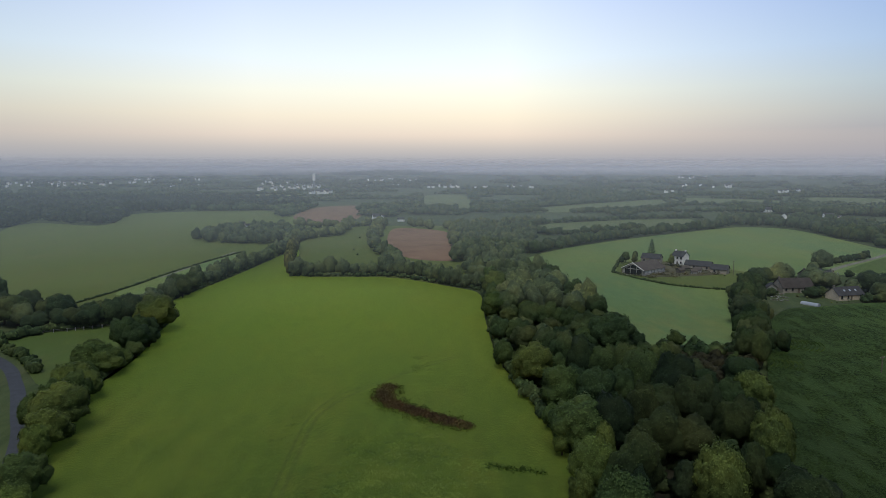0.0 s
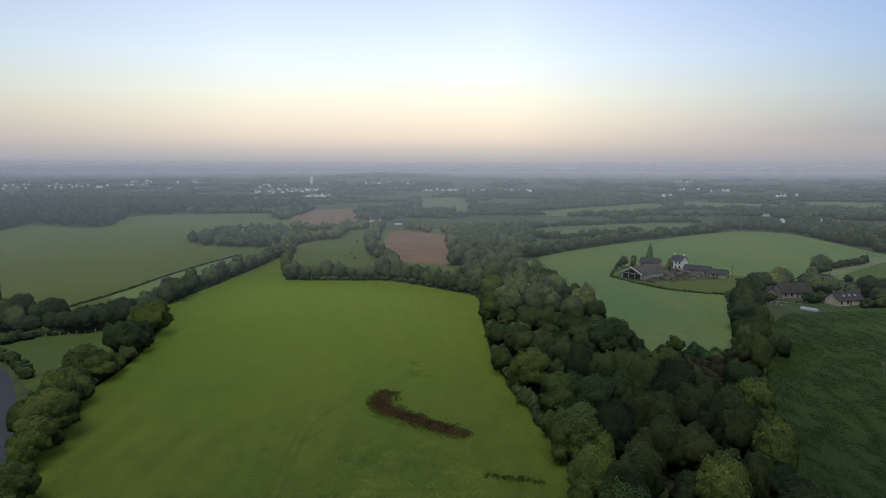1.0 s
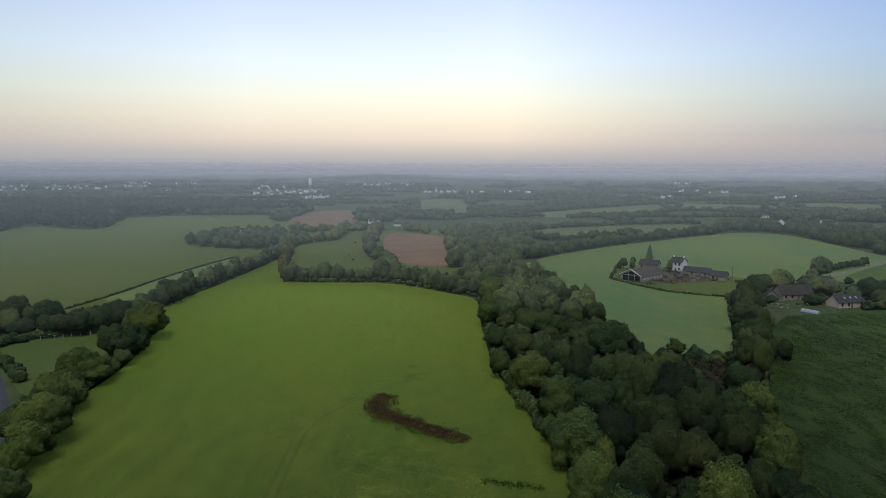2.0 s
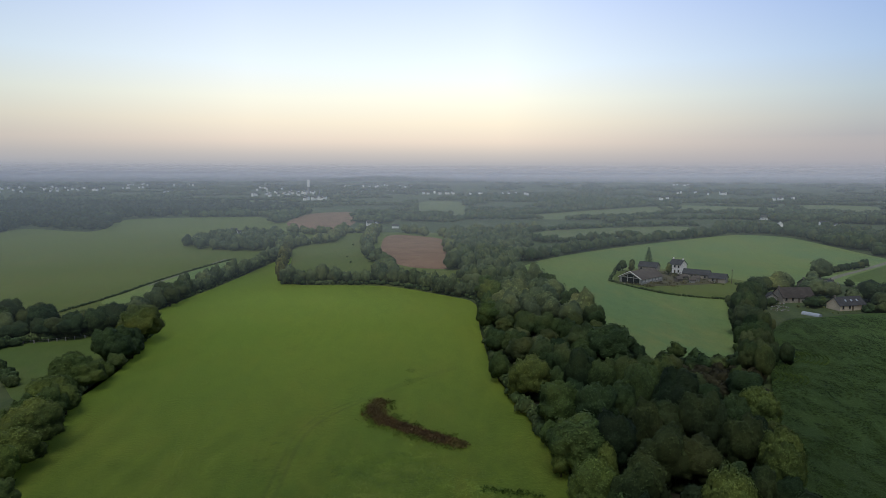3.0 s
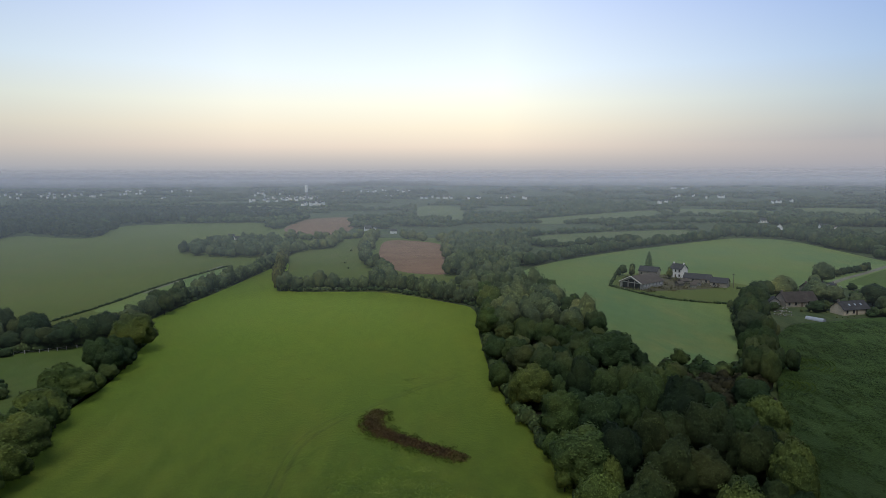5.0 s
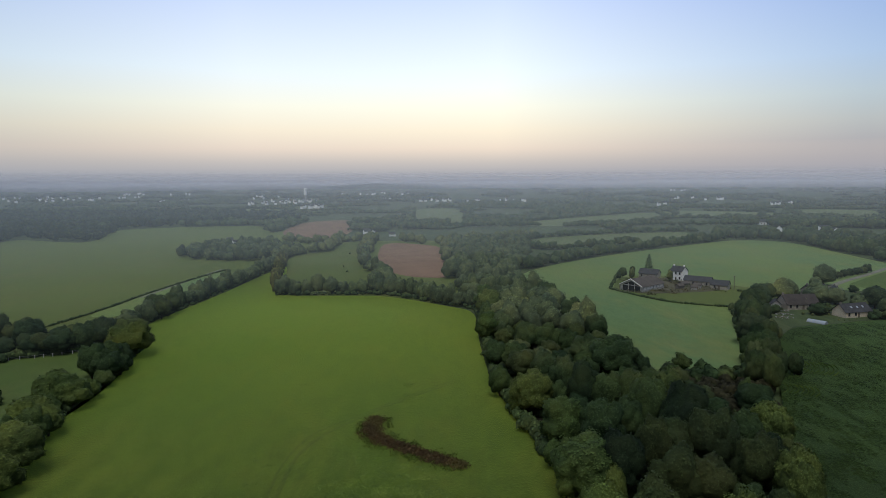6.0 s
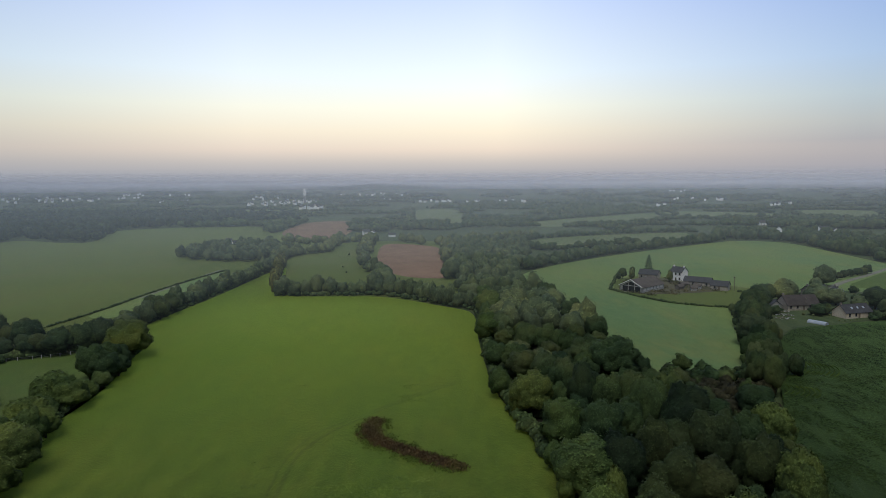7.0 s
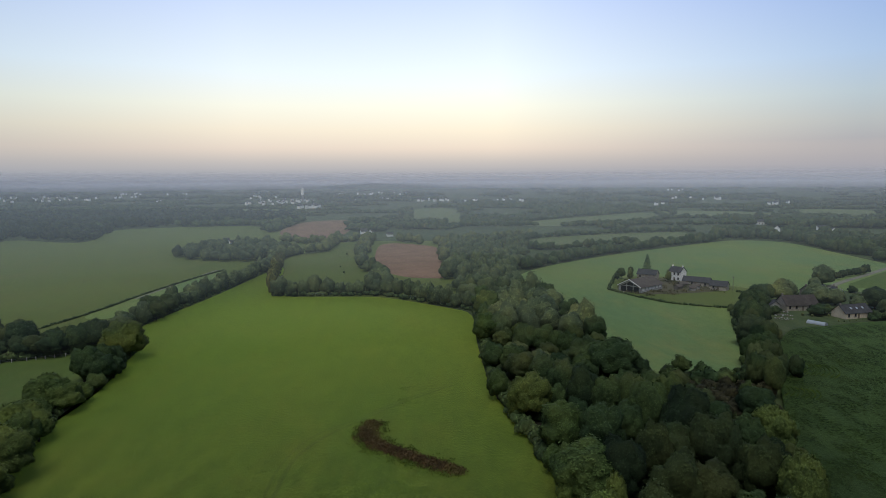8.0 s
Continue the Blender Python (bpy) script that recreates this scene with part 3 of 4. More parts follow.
WOOD_MIDDLE = [(45.5, 198.7, 6, 12), (51.2, 188.5, 7.3, 13), (37.5, 219.6, 5.2, 11), (31.3, 220.4, 5.3, 10), (30.6, 181.6, 4, 11), (33.8, 175.1, 3.9, 11), (36.8, 161.9, 4.2, 12),
               (33.7, 156.4, 3.2, 10), (41.6, 159.5, 3.6, 11.5), (47.5, 157.8, 3.6, 12), (49.1, 150, 5.1, 13), (57.1, 162.2, 3.6, 11.5), (34.7, 138.9, 5, 12.5), (41.9, 143.9, 3.8, 11),
               (33.6, 120.9, 4.2, 12.5), (52.9, 142.5, 5.1, 13), (54.1, 129.7, 4.5, 13), (42.3, 128.5, 3.5, 11.5), (46.6, 130.5, 3.8, 11.5), (32.3, 101.8, 4.3, 12.5), (41.9, 116.2, 4.3, 11),
               (47.3, 115.8, 4.5, 9.5), (58.7, 235.7, 4.3, 10.5), (56.5, 266.8, 5.1, 11), (51, 300.4, 6, 11)]
WOOD_SOUTH = [(64, 137, 3.4, 11), (77.3, 159.6, 5.7, 11.5), (70.5, 138.8, 5, 12), (67.7, 126.8, 2.9, 11.5), (61.8, 114.2, 4, 12.5), (60.2, 109.5, 3.9, 12), (58.8, 104.8, 2.7, 10.5),
              (44.1, 96, 5.6, 14), (53.1, 103.2, 2.9, 11), (51.9, 109.9, 3.5, 11), (58.3, 120.4, 4, 11.5), (56.4, 92.3, 4.7, 10), (29.6, 93.4, 3.2, 10), (63.7, 125.9, 2.9, 10.5),
              (55.7, 127.8, 3.4, 11)]
STRIP = [(133.9, 271, 6.4, 11), (122.3, 257.4, 5.2, 10), (132.2, 260.1, 5.2, 10), (111.9, 229.7, 5.5, 9.5), (116.5, 225.3, 3.7, 9), (99.9, 207.2, 3.8, 9), (105.9, 209, 5, 9.5),
         (100.2, 189.6, 3.9, 9.5), (89, 180.8, 4, 10), (91.2, 176.4, 3.6, 9.5), (104.4, 189.6, 2.8, 6.5), (79.7, 168.1, 2.5, 7)]
LANE_ROW = [(-73, 104.1, 3.1, 8.2), (-79.1, 117, 2.8, 8.2), (-90.8, 134.4, 3.9, 10.4), (-83.9, 133.1, 4.6, 10.4), (-92.1, 144, 4.9, 10.4), (-89.2, 147.9, 2.8, 8.2), (-66.8, 92.3, 2.9, 8.2),
            (-90.8, 157, 3.2, 6.8), (-96.3, 163.1, 4.8, 8.1), (-99.5, 163.4, 2.1, 5.5), (-98.2, 172.6, 5.8, 9.8), (-93.6, 171, 3.6, 7.2), (-93.2, 178.5, 3.8, 7), (-101.6, 219.5, 5.6, 12.8)]
LANE_DARK = [(-102, 196, 5.0, 10.1), (-97.2, 194, 4.9, 9.6), (-99.4, 201, 4.4, 10), (-94.6, 188, 3.4, 6.6), (-95, 199, 3.8, 7.5), (-97.5, 206, 3.6, 8), (-107.5, 236, 3.4, 6.5), (-111.3, 245, 4, 7.5),
             (-121, 284, 6.0, 10.6), (-116.5, 278, 4.6, 8.6), (-118.5, 292, 5.4, 9.8)]
PADDOCK_ROW = [(-115.6, 232.9, 5.4, 11.7), (-121.6, 230.4, 5.1, 10.8), (-127.4, 227, 5.6, 10.1), (-133, 225.2, 5.2, 11.3), (-137.4, 224.4, 5.0, 11.2), (-144.8, 222.6, 5.6, 9.4), (-150.3, 224.6, 5.3, 12.2),
               (-156.4, 229, 5, 12), (-162.5, 231.2, 5.5, 12), (-192.4, 271.3, 3.9, 12)]
rooted(ASH, [q for q in WOOD_SOUTH if q[3] in (14, 12.5, 12)])
rooted(LIGHT + ASH[:1], [(x + 1.2, y, R, H) for x, y, R, H in EDGE_ROW if y < 185])
rooted(LIGHT[:1] + MIDW[1:] + NEAR[:1], [(x + 1.2, y, R, H) for x, y, R, H in EDGE_ROW if y >= 185])
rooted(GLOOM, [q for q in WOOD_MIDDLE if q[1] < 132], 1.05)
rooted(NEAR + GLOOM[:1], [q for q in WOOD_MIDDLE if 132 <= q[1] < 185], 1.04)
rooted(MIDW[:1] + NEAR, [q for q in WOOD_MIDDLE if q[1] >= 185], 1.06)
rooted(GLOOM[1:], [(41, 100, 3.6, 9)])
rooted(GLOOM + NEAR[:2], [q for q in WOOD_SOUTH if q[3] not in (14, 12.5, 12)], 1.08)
rooted(NEAR + MIDW[:1], [(x, y, 0.86 * R, 1.12 * H) for x, y, R, H in STRIP])
hedge(NEAR + MIDW[:1], [(130, 268), (122, 250), (112, 226), (103, 204), (95, 188)], 4.4, 2.6, 0.7, 0.9, 1.12)
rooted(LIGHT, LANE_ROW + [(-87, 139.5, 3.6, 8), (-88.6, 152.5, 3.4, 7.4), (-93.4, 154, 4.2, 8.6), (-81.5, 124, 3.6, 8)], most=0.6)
rooted(NEAR, LANE_DARK, most=0.6)
rooted(NEAR + MIDW[:2], [(x, y - 2, R, 0.92 * H) for x, y, R, H in PADDOCK_ROW], 1.04, most=0.62)
grove(NEAR + MIDW[:2], [(27, 152), (24, 200), (24, 236), (56, 236), (58, 208), (62, 184), (68, 168), (70, 152)], 4.0, 0.65, 0.9, 0.85, 0.8)
grove(NEAR, [(30, 58), (30, 84), (56, 84), (54, 58)], 6.0, 0.8, 1.0, 0.8, 0.9)
hedge(LIGHT, [(23, 290), (22, 270), (21, 252)], 6.6, 1.0, 0.95, 1.1)
grove(BACK, [(22, 232), (22, 292), (30, 300), (50, 312), (56, 270), (57, 232)], 6.5, 0.85, 1.15, 1.0, 0.72)
hedge(BUSH[1:], [(68, 186), (75, 190), (83, 186)], 4.0, 1.0, 0.8, 1.3)
rooted(BUSH[1:], [(75.5, 199, 3.2, 5), (80, 195, 3.2, 4), (87, 189, 1.6, 2.6), (92, 188, 2.6, 4)])
grove(NEAR + MIDW[:1], [(-165, 224), (-152, 222), (-132, 228), (-118, 236), (-116, 242), (-150, 244), (-200, 250), (-215, 224)], 6.0, 0.8, 1.1, 0.85, 0.8)


rooted(BUSH, [(-69, 521, 1.1, 1.5), (-63, 444, 0.9, 1.3), (-57, 418, 0.8, 1.2)])


# ---- far trees, hedgerows and woods, past counting ----
# clusters of houses: middle, spread, how many
away = random.Random(11)
town = []
for cx, cy, dx, dy, n in ((-1330, 2150, 220, 260, 42), (-1180, 2700, 160, 150, 10), (-790, 1950, 40, 60, 5), (-615, 2300, 60, 120, 7), (-440, 1850, 70, 170, 30), (-285, 1480, 26, 50, 18), (-200, 2000, 80, 90, 4),
                          (-200, 2700, 90, 120, 8), (10, 1960, 55, 60, 11), (110, 1850, 35, 40, 4), (225, 1900, 45, 50, 6), (1050, 2900, 160, 120, 6), (530, 1500, 20, 20, 2), (800, 1950, 80, 80, 7), (810, 1480, 40, 40, 4), (-330, 2600, 90, 80, 5)):
    town += [(cx + away.uniform(-dx, dx), cy + away.uniform(-dy, dy)) for _ in range(n)]


LONE = [(432, 839, 5, 12), (391, 724, 60, 8), (441, 724, 10, 11), (450, 715, 70, 7), (-77, 724, 20, 7.5), (-70, 730, 80, 6), (-46, 693, 10, 7), (-203, 637, 30, 5.5), (-190, 612, 50, 4.5)]


def veiled(x, y):
    """Whether a tree at this place would stand before one of the town's houses."""
    return any(abs(x * hy / y - hx) < 15 and -12 < hy - y < 110 for hx, hy in town) or any(abs(x * h[1] / y - h[0]) < 0.55 * h[3] + 3 and -8 < h[1] - y < 75 for h in LONE)


def stuff(name, spots, label, level, lobes, leafs, size, seed, leaf=None):
    """Many crowns in one mesh. spots: x, y, radius, height."""
    rng = np.random.default_rng(seed)
    sorts = [crown(rng, 1.0, 0.0, 1.0, lobes, leafs, size, level, (0.34, 0.55) if lobes < 12 else (0.26, 0.42), 2 if level > 2 else 0) for _ in range(9)]
    V, F, I, W, n = [], [], [], [], 0
    for x, y, R, H in spots:
        if y > 500 and veiled(x, y):
            continue
        a, f, b, g, face = sorts[rng.integers(9)]
        t = rng.uniform(0, 6.28)
        turn = np.array([[R * math.cos(t), R * math.sin(t), 0], [-R * math.sin(t), R * math.cos(t), 0], [0, 0, H]])
        V.append(np.vstack([a, b]) @ turn + (x, y, height(x, y) - 0.2))
        W.append(unit(face @ (turn / (turn * turn).sum(1, keepdims=True))))
        F += (f + n).tolist() + (g + n + len(a)).tolist()
        I += [0] * len(f) + [1] * len(g)
        n += len(a) + len(b)
    leaf = leaf or M_BUSH
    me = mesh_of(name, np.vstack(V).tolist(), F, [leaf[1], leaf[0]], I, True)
    me.normals_split_custom_set_from_vertices(np.vstack(W).tolist())
    return tagged(new(name, me), label, "trees", kind="stuff")


def row_spots(pts, gap, wide, r, h):
    return [(x + rnd.uniform(-wide, wide), y + rnd.uniform(-wide, wide), r * rnd.uniform(0.75, 1.25), h * rnd.uniform(0.7, 1.2)) for x, y in smooth_line(pts, gap)]


def area_spots(poly, gap, r, h, keep=1.0):
    out = []
    xs, ys = [p[0] for p in poly], [p[1] for p in poly]
    for i in range(int((max(xs) - min(xs)) / gap) + 1):
        for j in range(int((max(ys) - min(ys)) / gap) + 1):
            x, y = min(xs) + (i + rnd.uniform(-0.4, 0.4)) * gap, min(ys) + (j + rnd.uniform(-0.4, 0.4)) * gap
            if inside(poly, x, y) and rnd.random() < keep:
                out.append((x, y, r * rnd.uniform(0.75, 1.25), h * rnd.uniform(0.75, 1.25)))
    return out


stuff("hedge_bottom", row_spots([(-64, 84), (-74, 104), (-83, 122), (-87, 132), (-90, 149), (-94, 170), (-96, 192), (-101, 218), (-107, 236)], 2.4, 0.4, 1.9, 2.6), "dense dark undergrowth at the foot of the lane hedge", 3, 8, 90, 0.24, 11)
stuff("hedge_bottom", row_spots([(-80, 335), (-54, 335), (-28, 335), (-13, 323), (4, 307), (18, 294)], 3.4, 0.9, 1.9, 2.4) + row_spots([(-108, 232), (-125, 226), (-138, 219), (-148, 207), (-165, 200)], 2.4, 0.8, 2.4, 3.6) + row_spots([(-112, 246), (-119, 270), (-118, 290), (-115, 330), (-112, 380), (-109, 440)], 3.6, 0.8, 1.6, 1.9),
      "dense undergrowth at the foot of the field hedges", 3, 7, 40, 0.28, 12)
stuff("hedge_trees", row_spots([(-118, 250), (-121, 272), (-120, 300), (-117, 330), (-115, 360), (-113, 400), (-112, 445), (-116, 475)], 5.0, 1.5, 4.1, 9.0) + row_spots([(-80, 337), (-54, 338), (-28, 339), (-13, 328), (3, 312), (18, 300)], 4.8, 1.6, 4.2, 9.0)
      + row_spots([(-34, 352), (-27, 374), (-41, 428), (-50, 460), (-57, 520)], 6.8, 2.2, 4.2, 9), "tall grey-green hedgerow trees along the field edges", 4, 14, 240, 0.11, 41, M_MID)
stuff("yellowing_hedge", row_spots([(-83, 340), (-90, 370), (-100, 415), (-109, 465)], 4.4, 0.9, 3.0, 9), "hedgerow of slender trees with yellowing leaves", 3, 14, 220, 0.16, 42, M_GOLD)
stuff("undergrowth", row_spots([(25.5, 80), (26, 104), (26.8, 125), (24, 140), (21, 160), (19, 180), (18, 202), (18.5, 242), (20, 287)], 2.6, 0.5, 2.1, 3.4), "low leafy growth along the edge of the wood", 3, 8, 90, 0.24, 18)
stuff("undergrowth", area_spots([(28, 60), (27, 120), (24, 160), (22, 236), (60, 236), (66, 204), (84, 192), (95, 200), (84, 166), (70, 134), (62, 106), (54, 60)], 4.6, 2.6, 2.6), "undergrowth between the trees of the wood, darkened for their shade", 2, 7, 30, 0.3, 14, M_GLOOM)
stuff("thicket", area_spots([(64, 160), (68, 184), (84, 184), (90, 176), (80, 158)], 3.2, 2.4, 4.2), "dull brown leafless thicket at the edge of the wood", 3, 9, 160, 0.2, 20, M_THICK)
stuff("undergrowth", row_spots([(134, 284), (124, 258), (114, 236), (104, 212), (97, 196), (90, 184)], 2.4, 2.6, 2.6, 4.2), "leafy growth at the foot of the hedgerow trees", 3, 8, 60, 0.24, 19)
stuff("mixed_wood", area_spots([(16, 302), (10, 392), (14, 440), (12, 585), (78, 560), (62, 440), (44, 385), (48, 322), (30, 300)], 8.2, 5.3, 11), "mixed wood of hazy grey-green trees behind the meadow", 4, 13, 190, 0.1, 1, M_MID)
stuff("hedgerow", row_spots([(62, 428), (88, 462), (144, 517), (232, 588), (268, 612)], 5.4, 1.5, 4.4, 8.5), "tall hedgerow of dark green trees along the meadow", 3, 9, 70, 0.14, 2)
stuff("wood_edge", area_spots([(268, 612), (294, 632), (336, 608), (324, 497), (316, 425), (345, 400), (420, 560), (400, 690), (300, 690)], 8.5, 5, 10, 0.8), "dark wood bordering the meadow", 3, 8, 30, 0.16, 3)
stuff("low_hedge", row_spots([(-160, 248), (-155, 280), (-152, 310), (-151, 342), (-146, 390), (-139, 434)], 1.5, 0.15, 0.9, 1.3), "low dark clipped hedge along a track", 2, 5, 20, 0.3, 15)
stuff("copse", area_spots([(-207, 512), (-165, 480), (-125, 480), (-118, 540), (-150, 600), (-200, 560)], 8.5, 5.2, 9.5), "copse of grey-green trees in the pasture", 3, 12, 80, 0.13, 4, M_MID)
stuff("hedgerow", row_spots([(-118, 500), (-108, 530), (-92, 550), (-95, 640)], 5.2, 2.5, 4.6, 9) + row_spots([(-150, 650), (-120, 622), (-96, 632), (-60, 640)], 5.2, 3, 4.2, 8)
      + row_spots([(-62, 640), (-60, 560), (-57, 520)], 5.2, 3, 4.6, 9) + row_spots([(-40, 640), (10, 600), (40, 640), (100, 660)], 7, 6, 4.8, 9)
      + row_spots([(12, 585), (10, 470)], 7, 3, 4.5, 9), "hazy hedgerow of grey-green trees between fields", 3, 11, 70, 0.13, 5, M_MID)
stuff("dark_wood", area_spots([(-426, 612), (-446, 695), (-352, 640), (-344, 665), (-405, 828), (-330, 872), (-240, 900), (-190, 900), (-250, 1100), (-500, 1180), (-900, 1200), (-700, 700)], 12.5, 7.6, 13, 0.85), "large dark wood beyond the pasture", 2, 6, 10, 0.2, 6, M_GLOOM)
stuff("scrub", row_spots([(-150, 206), (-138, 194), (-125, 184), (-114, 172)], 3.4, 1.0, 2.0, 3.2) + area_spots([(-215, 205), (-156, 190), (-137, 167), (-115, 130), (-104, 95), (-140, 90), (-230, 150)], 8, 4, 7), "dark scrub and bushes along the lane", 3, 9, 110, 0.2, 7)


def distance_spots():
    out = []
    while len(out) < 3600:
        dip = rnd.uniform(0.0135, 0.075)
        y0 = 57 / dip
        x0 = y0 * rnd.uniform(-0.86, 0.86)
        band = noise.noise((x0 / 190, y0 / 420, 7.7)) + 0.35 * noise.noise((x0 / 60, y0 / 130, 2.2))
        if band < 0.0:
            continue
        big = 1 + y0 / 2600
        for k in range(4):
            x, y = x0 + (k - 1.5) * 7 * big + rnd.uniform(-2, 2), y0 + rnd.uniform(-5, 5) * big
            if not (y < 700 and abs(x) < 300 or any(inside(p, x, y) for p in OPEN) or veiled(x, y)):
                out.append((x, y, 5.8 * big * rnd.uniform(0.75, 1.3), 9.5 * (1 + y / 9000) * rnd.uniform(0.7, 1.25)))
    return out


rims = []
for p in OPEN[6:13]:
    ring = p + p[:1]
    rims += [q for q in row_spots(ring, 5, 2, 4.8, 7) if noise.noise((q[0] / 90, q[1] / 120, 1)) > -0.2]
rims += area_spots([(-400, 1850), (-355, 1850), (-355, 1866), (-400, 1866)], 9, 7, 16)
stuff("pasture_hedges", rims, "hazy hedges around distant pastures", 2, 5, 12, 0.3, 16)
stuff("distant_woods", distance_spots(), "distant woods and hedgerows fading into haze", 2, 4, 9, 0.42, 8)
rim_spots = []
for k in range(420):
    a, r = radians(rnd.uniform(-40, 40)), rnd.uniform(4100, 4900)
    rim_spots.append((r * math.sin(a), r * math.cos(a), rnd.uniform(18, 40), rnd.uniform(8, 13)))
stuff("horizon_woods", rim_spots, "woods along the hazy horizon", 2, 5, 9, 0.3, 17)
lines = []
for k in range(64):
    y = 57 / rnd.uniform(0.018, 0.07)
    x = y * rnd.uniform(-0.8, 0.8)
    run, slope = rnd.uniform(80, 320) * (1 + y / 2500), rnd.uniform(-0.35, 0.35)
    lines += [s for s in row_spots([(x, y), (x + run / 2, y + slope * run / 2 + rnd.uniform(-20, 20)), (x + run, y + slope * run)], 5.5 * (1 + y / 3000), 1.5, 5.2 * (1 + y / 4000), 8)
              if y > 720 and not any(inside(p, s[0], s[1]) for p in OPEN[1:]) and not veiled(s[0], s[1])]
stuff("distant_hedgerows", lines, "distant hedgerows fading into haze", 2, 4, 10, 0.4, 9)


# ---- bracken bank, tufts and maize ----
def scatter(name, spots, mat, label, category, seed, size, leafs, tilt=0.8, spread=(0.5, 0.5, 0.4), lift=0.5):
    """Low growth: a few leaf sprays about each spot (x, y, z)."""
    rng = np.random.default_rng(seed)
    p = np.repeat(np.array(spots), leafs, axis=0)
    off = rng.normal(size=p.shape) * np.array(spread)
    off[:, 2] = np.abs(off[:, 2])
    v, f = sprays(rng, p + off, off * (1, 1, 0.4) + (0, 0, lift), size, tilt)
    return tagged(new(name, mesh_of(name, v.tolist(), f.tolist(), [mat])), label, category, kind="stuff")


bank = []
for x, y in smooth_line([(-14.5, 160), (-15, 154), (-12.5, 148.5), (-8, 144.5), (-3, 140.5), (2, 137), (6, 134.5)], 0.35):
    w = (2.35 if y > 149 else 1.85) * (0.95 + 0.7 * noise.noise((x / 2.4, y / 2.4, 8)))
    w *= 0.6 + 0.4 * step(133, 139, y)
    if noise.noise((x / 1.1, y / 1.1, 3)) < -0.3 and y < 150:
        continue
    for _ in range(15):
        a, r = rnd.uniform(0, 6.28), w * math.sqrt(rnd.random())
        hgt = max(0.1, 1.0 * (1 - (r / w) ** 2) + 0.5 * noise.noise((x, y, 1.0)))
        bank.append((x + r * math.cos(a), y + r * math.sin(a) * 1.15, hgt * rnd.uniform(0.3, 1)))
scatter("bracken_bank", bank, M_BRACKEN, "crescent of rust-brown bracken standing in the meadow", "bracken", 21, 0.34, 7, 0.8, (0.5, 0.5, 0.16))
fringe = []
for x, y in smooth_line([(-16.5, 158), (-17, 152), (-14, 146), (-9, 141.5), (-4, 138), (1, 134.5), (6, 132.5)], 0.3):
    if noise.noise((x / 2.2, y / 2.2, 5)) > -0.1:
        fringe += [(x + rnd.gauss(0, 0.9), y + rnd.gauss(0, 0.9), 0.12) for _ in range(4)]
for x, y in smooth_line([(-11.5, 161), (-11, 156), (-9, 149.5), (-5, 146), (0, 142), (4, 139.5)], 0.3):
    if noise.noise((x / 1.6, y / 1.6, 6)) > 0:
        fringe += [(x + rnd.gauss(0, 0.5), y + rnd.gauss(0, 0.5), 0.15) for _ in range(3)]
scatter("bracken_fringe", fringe, M_FRINGE, "rank dark green grass round the bracken", "long grass", 27, 0.3, 4, 0.8, (0.3, 0.3, 0.16))

tufts = []
while len(tufts) < 5500:
    x, y = rnd.uniform(-75, 24), rnd.uniform(70, 190)
    dense = 0.6 * noise.noise((x / 14, y / 14, 5)) + 0.35 * noise.noise((x / 3, y / 3, 9)) + 0.75 * math.exp(-((x + 9) / 14) ** 2 - ((y - 120) / 20) ** 2) - 0.36
    if inside(MAIN, x, y) and dense > rnd.random() * 0.9:
        tufts.append((x, y, 0.05))
rank = [(x + rnd.gauss(0, 0.4), y + rnd.gauss(0, 0.5), 0.05) for x, y in smooth_line([(9, 116), (12, 115), (15, 114.3), (19, 113)], 0.13)]
scatter("rank_weeds", rank, M_RANK, "low strip of rank dark green weeds in the meadow", "weeds", 25, 0.4, 5, 0.6, (0.3, 0.4, 0.15))
scatter("meadow_tufts", tufts, M_TUFT, "scattered weed tufts in the meadow grass", "grass tufts", 22, 0.3, 4, 0.35, (0.3, 0.3, 0.03), 1.6)

maize = []
while len(maize) < 26000:
    y = 62 + 206 * rnd.random() ** 1.5
    row = round(rnd.uniform(54, 250) / 1.5) * 1.5
    x = row + 0.3 * (y - 160) + 3 * noise.noise((row / 40, y / 40, 2)) + rnd.gauss(0, 0.5)
    if inside(MAIZE, x, y) and x < 0.95 * y + 8 and noise.noise((x / 3, y / 9, 6)) + 0.5 * noise.noise((x / 25, y / 18, 6)) > -0.25 + 0.5 * rnd.random():
        maize.append((x, y, 1.2 + rnd.uniform(0, 0.06)))
scatter("maize_crop", maize, M_MAIZE, "tall dark green maize standing in rows", "maize", 23, 0.42, 2, 0.22, (0.2, 0.4, 0.03), 4.0)


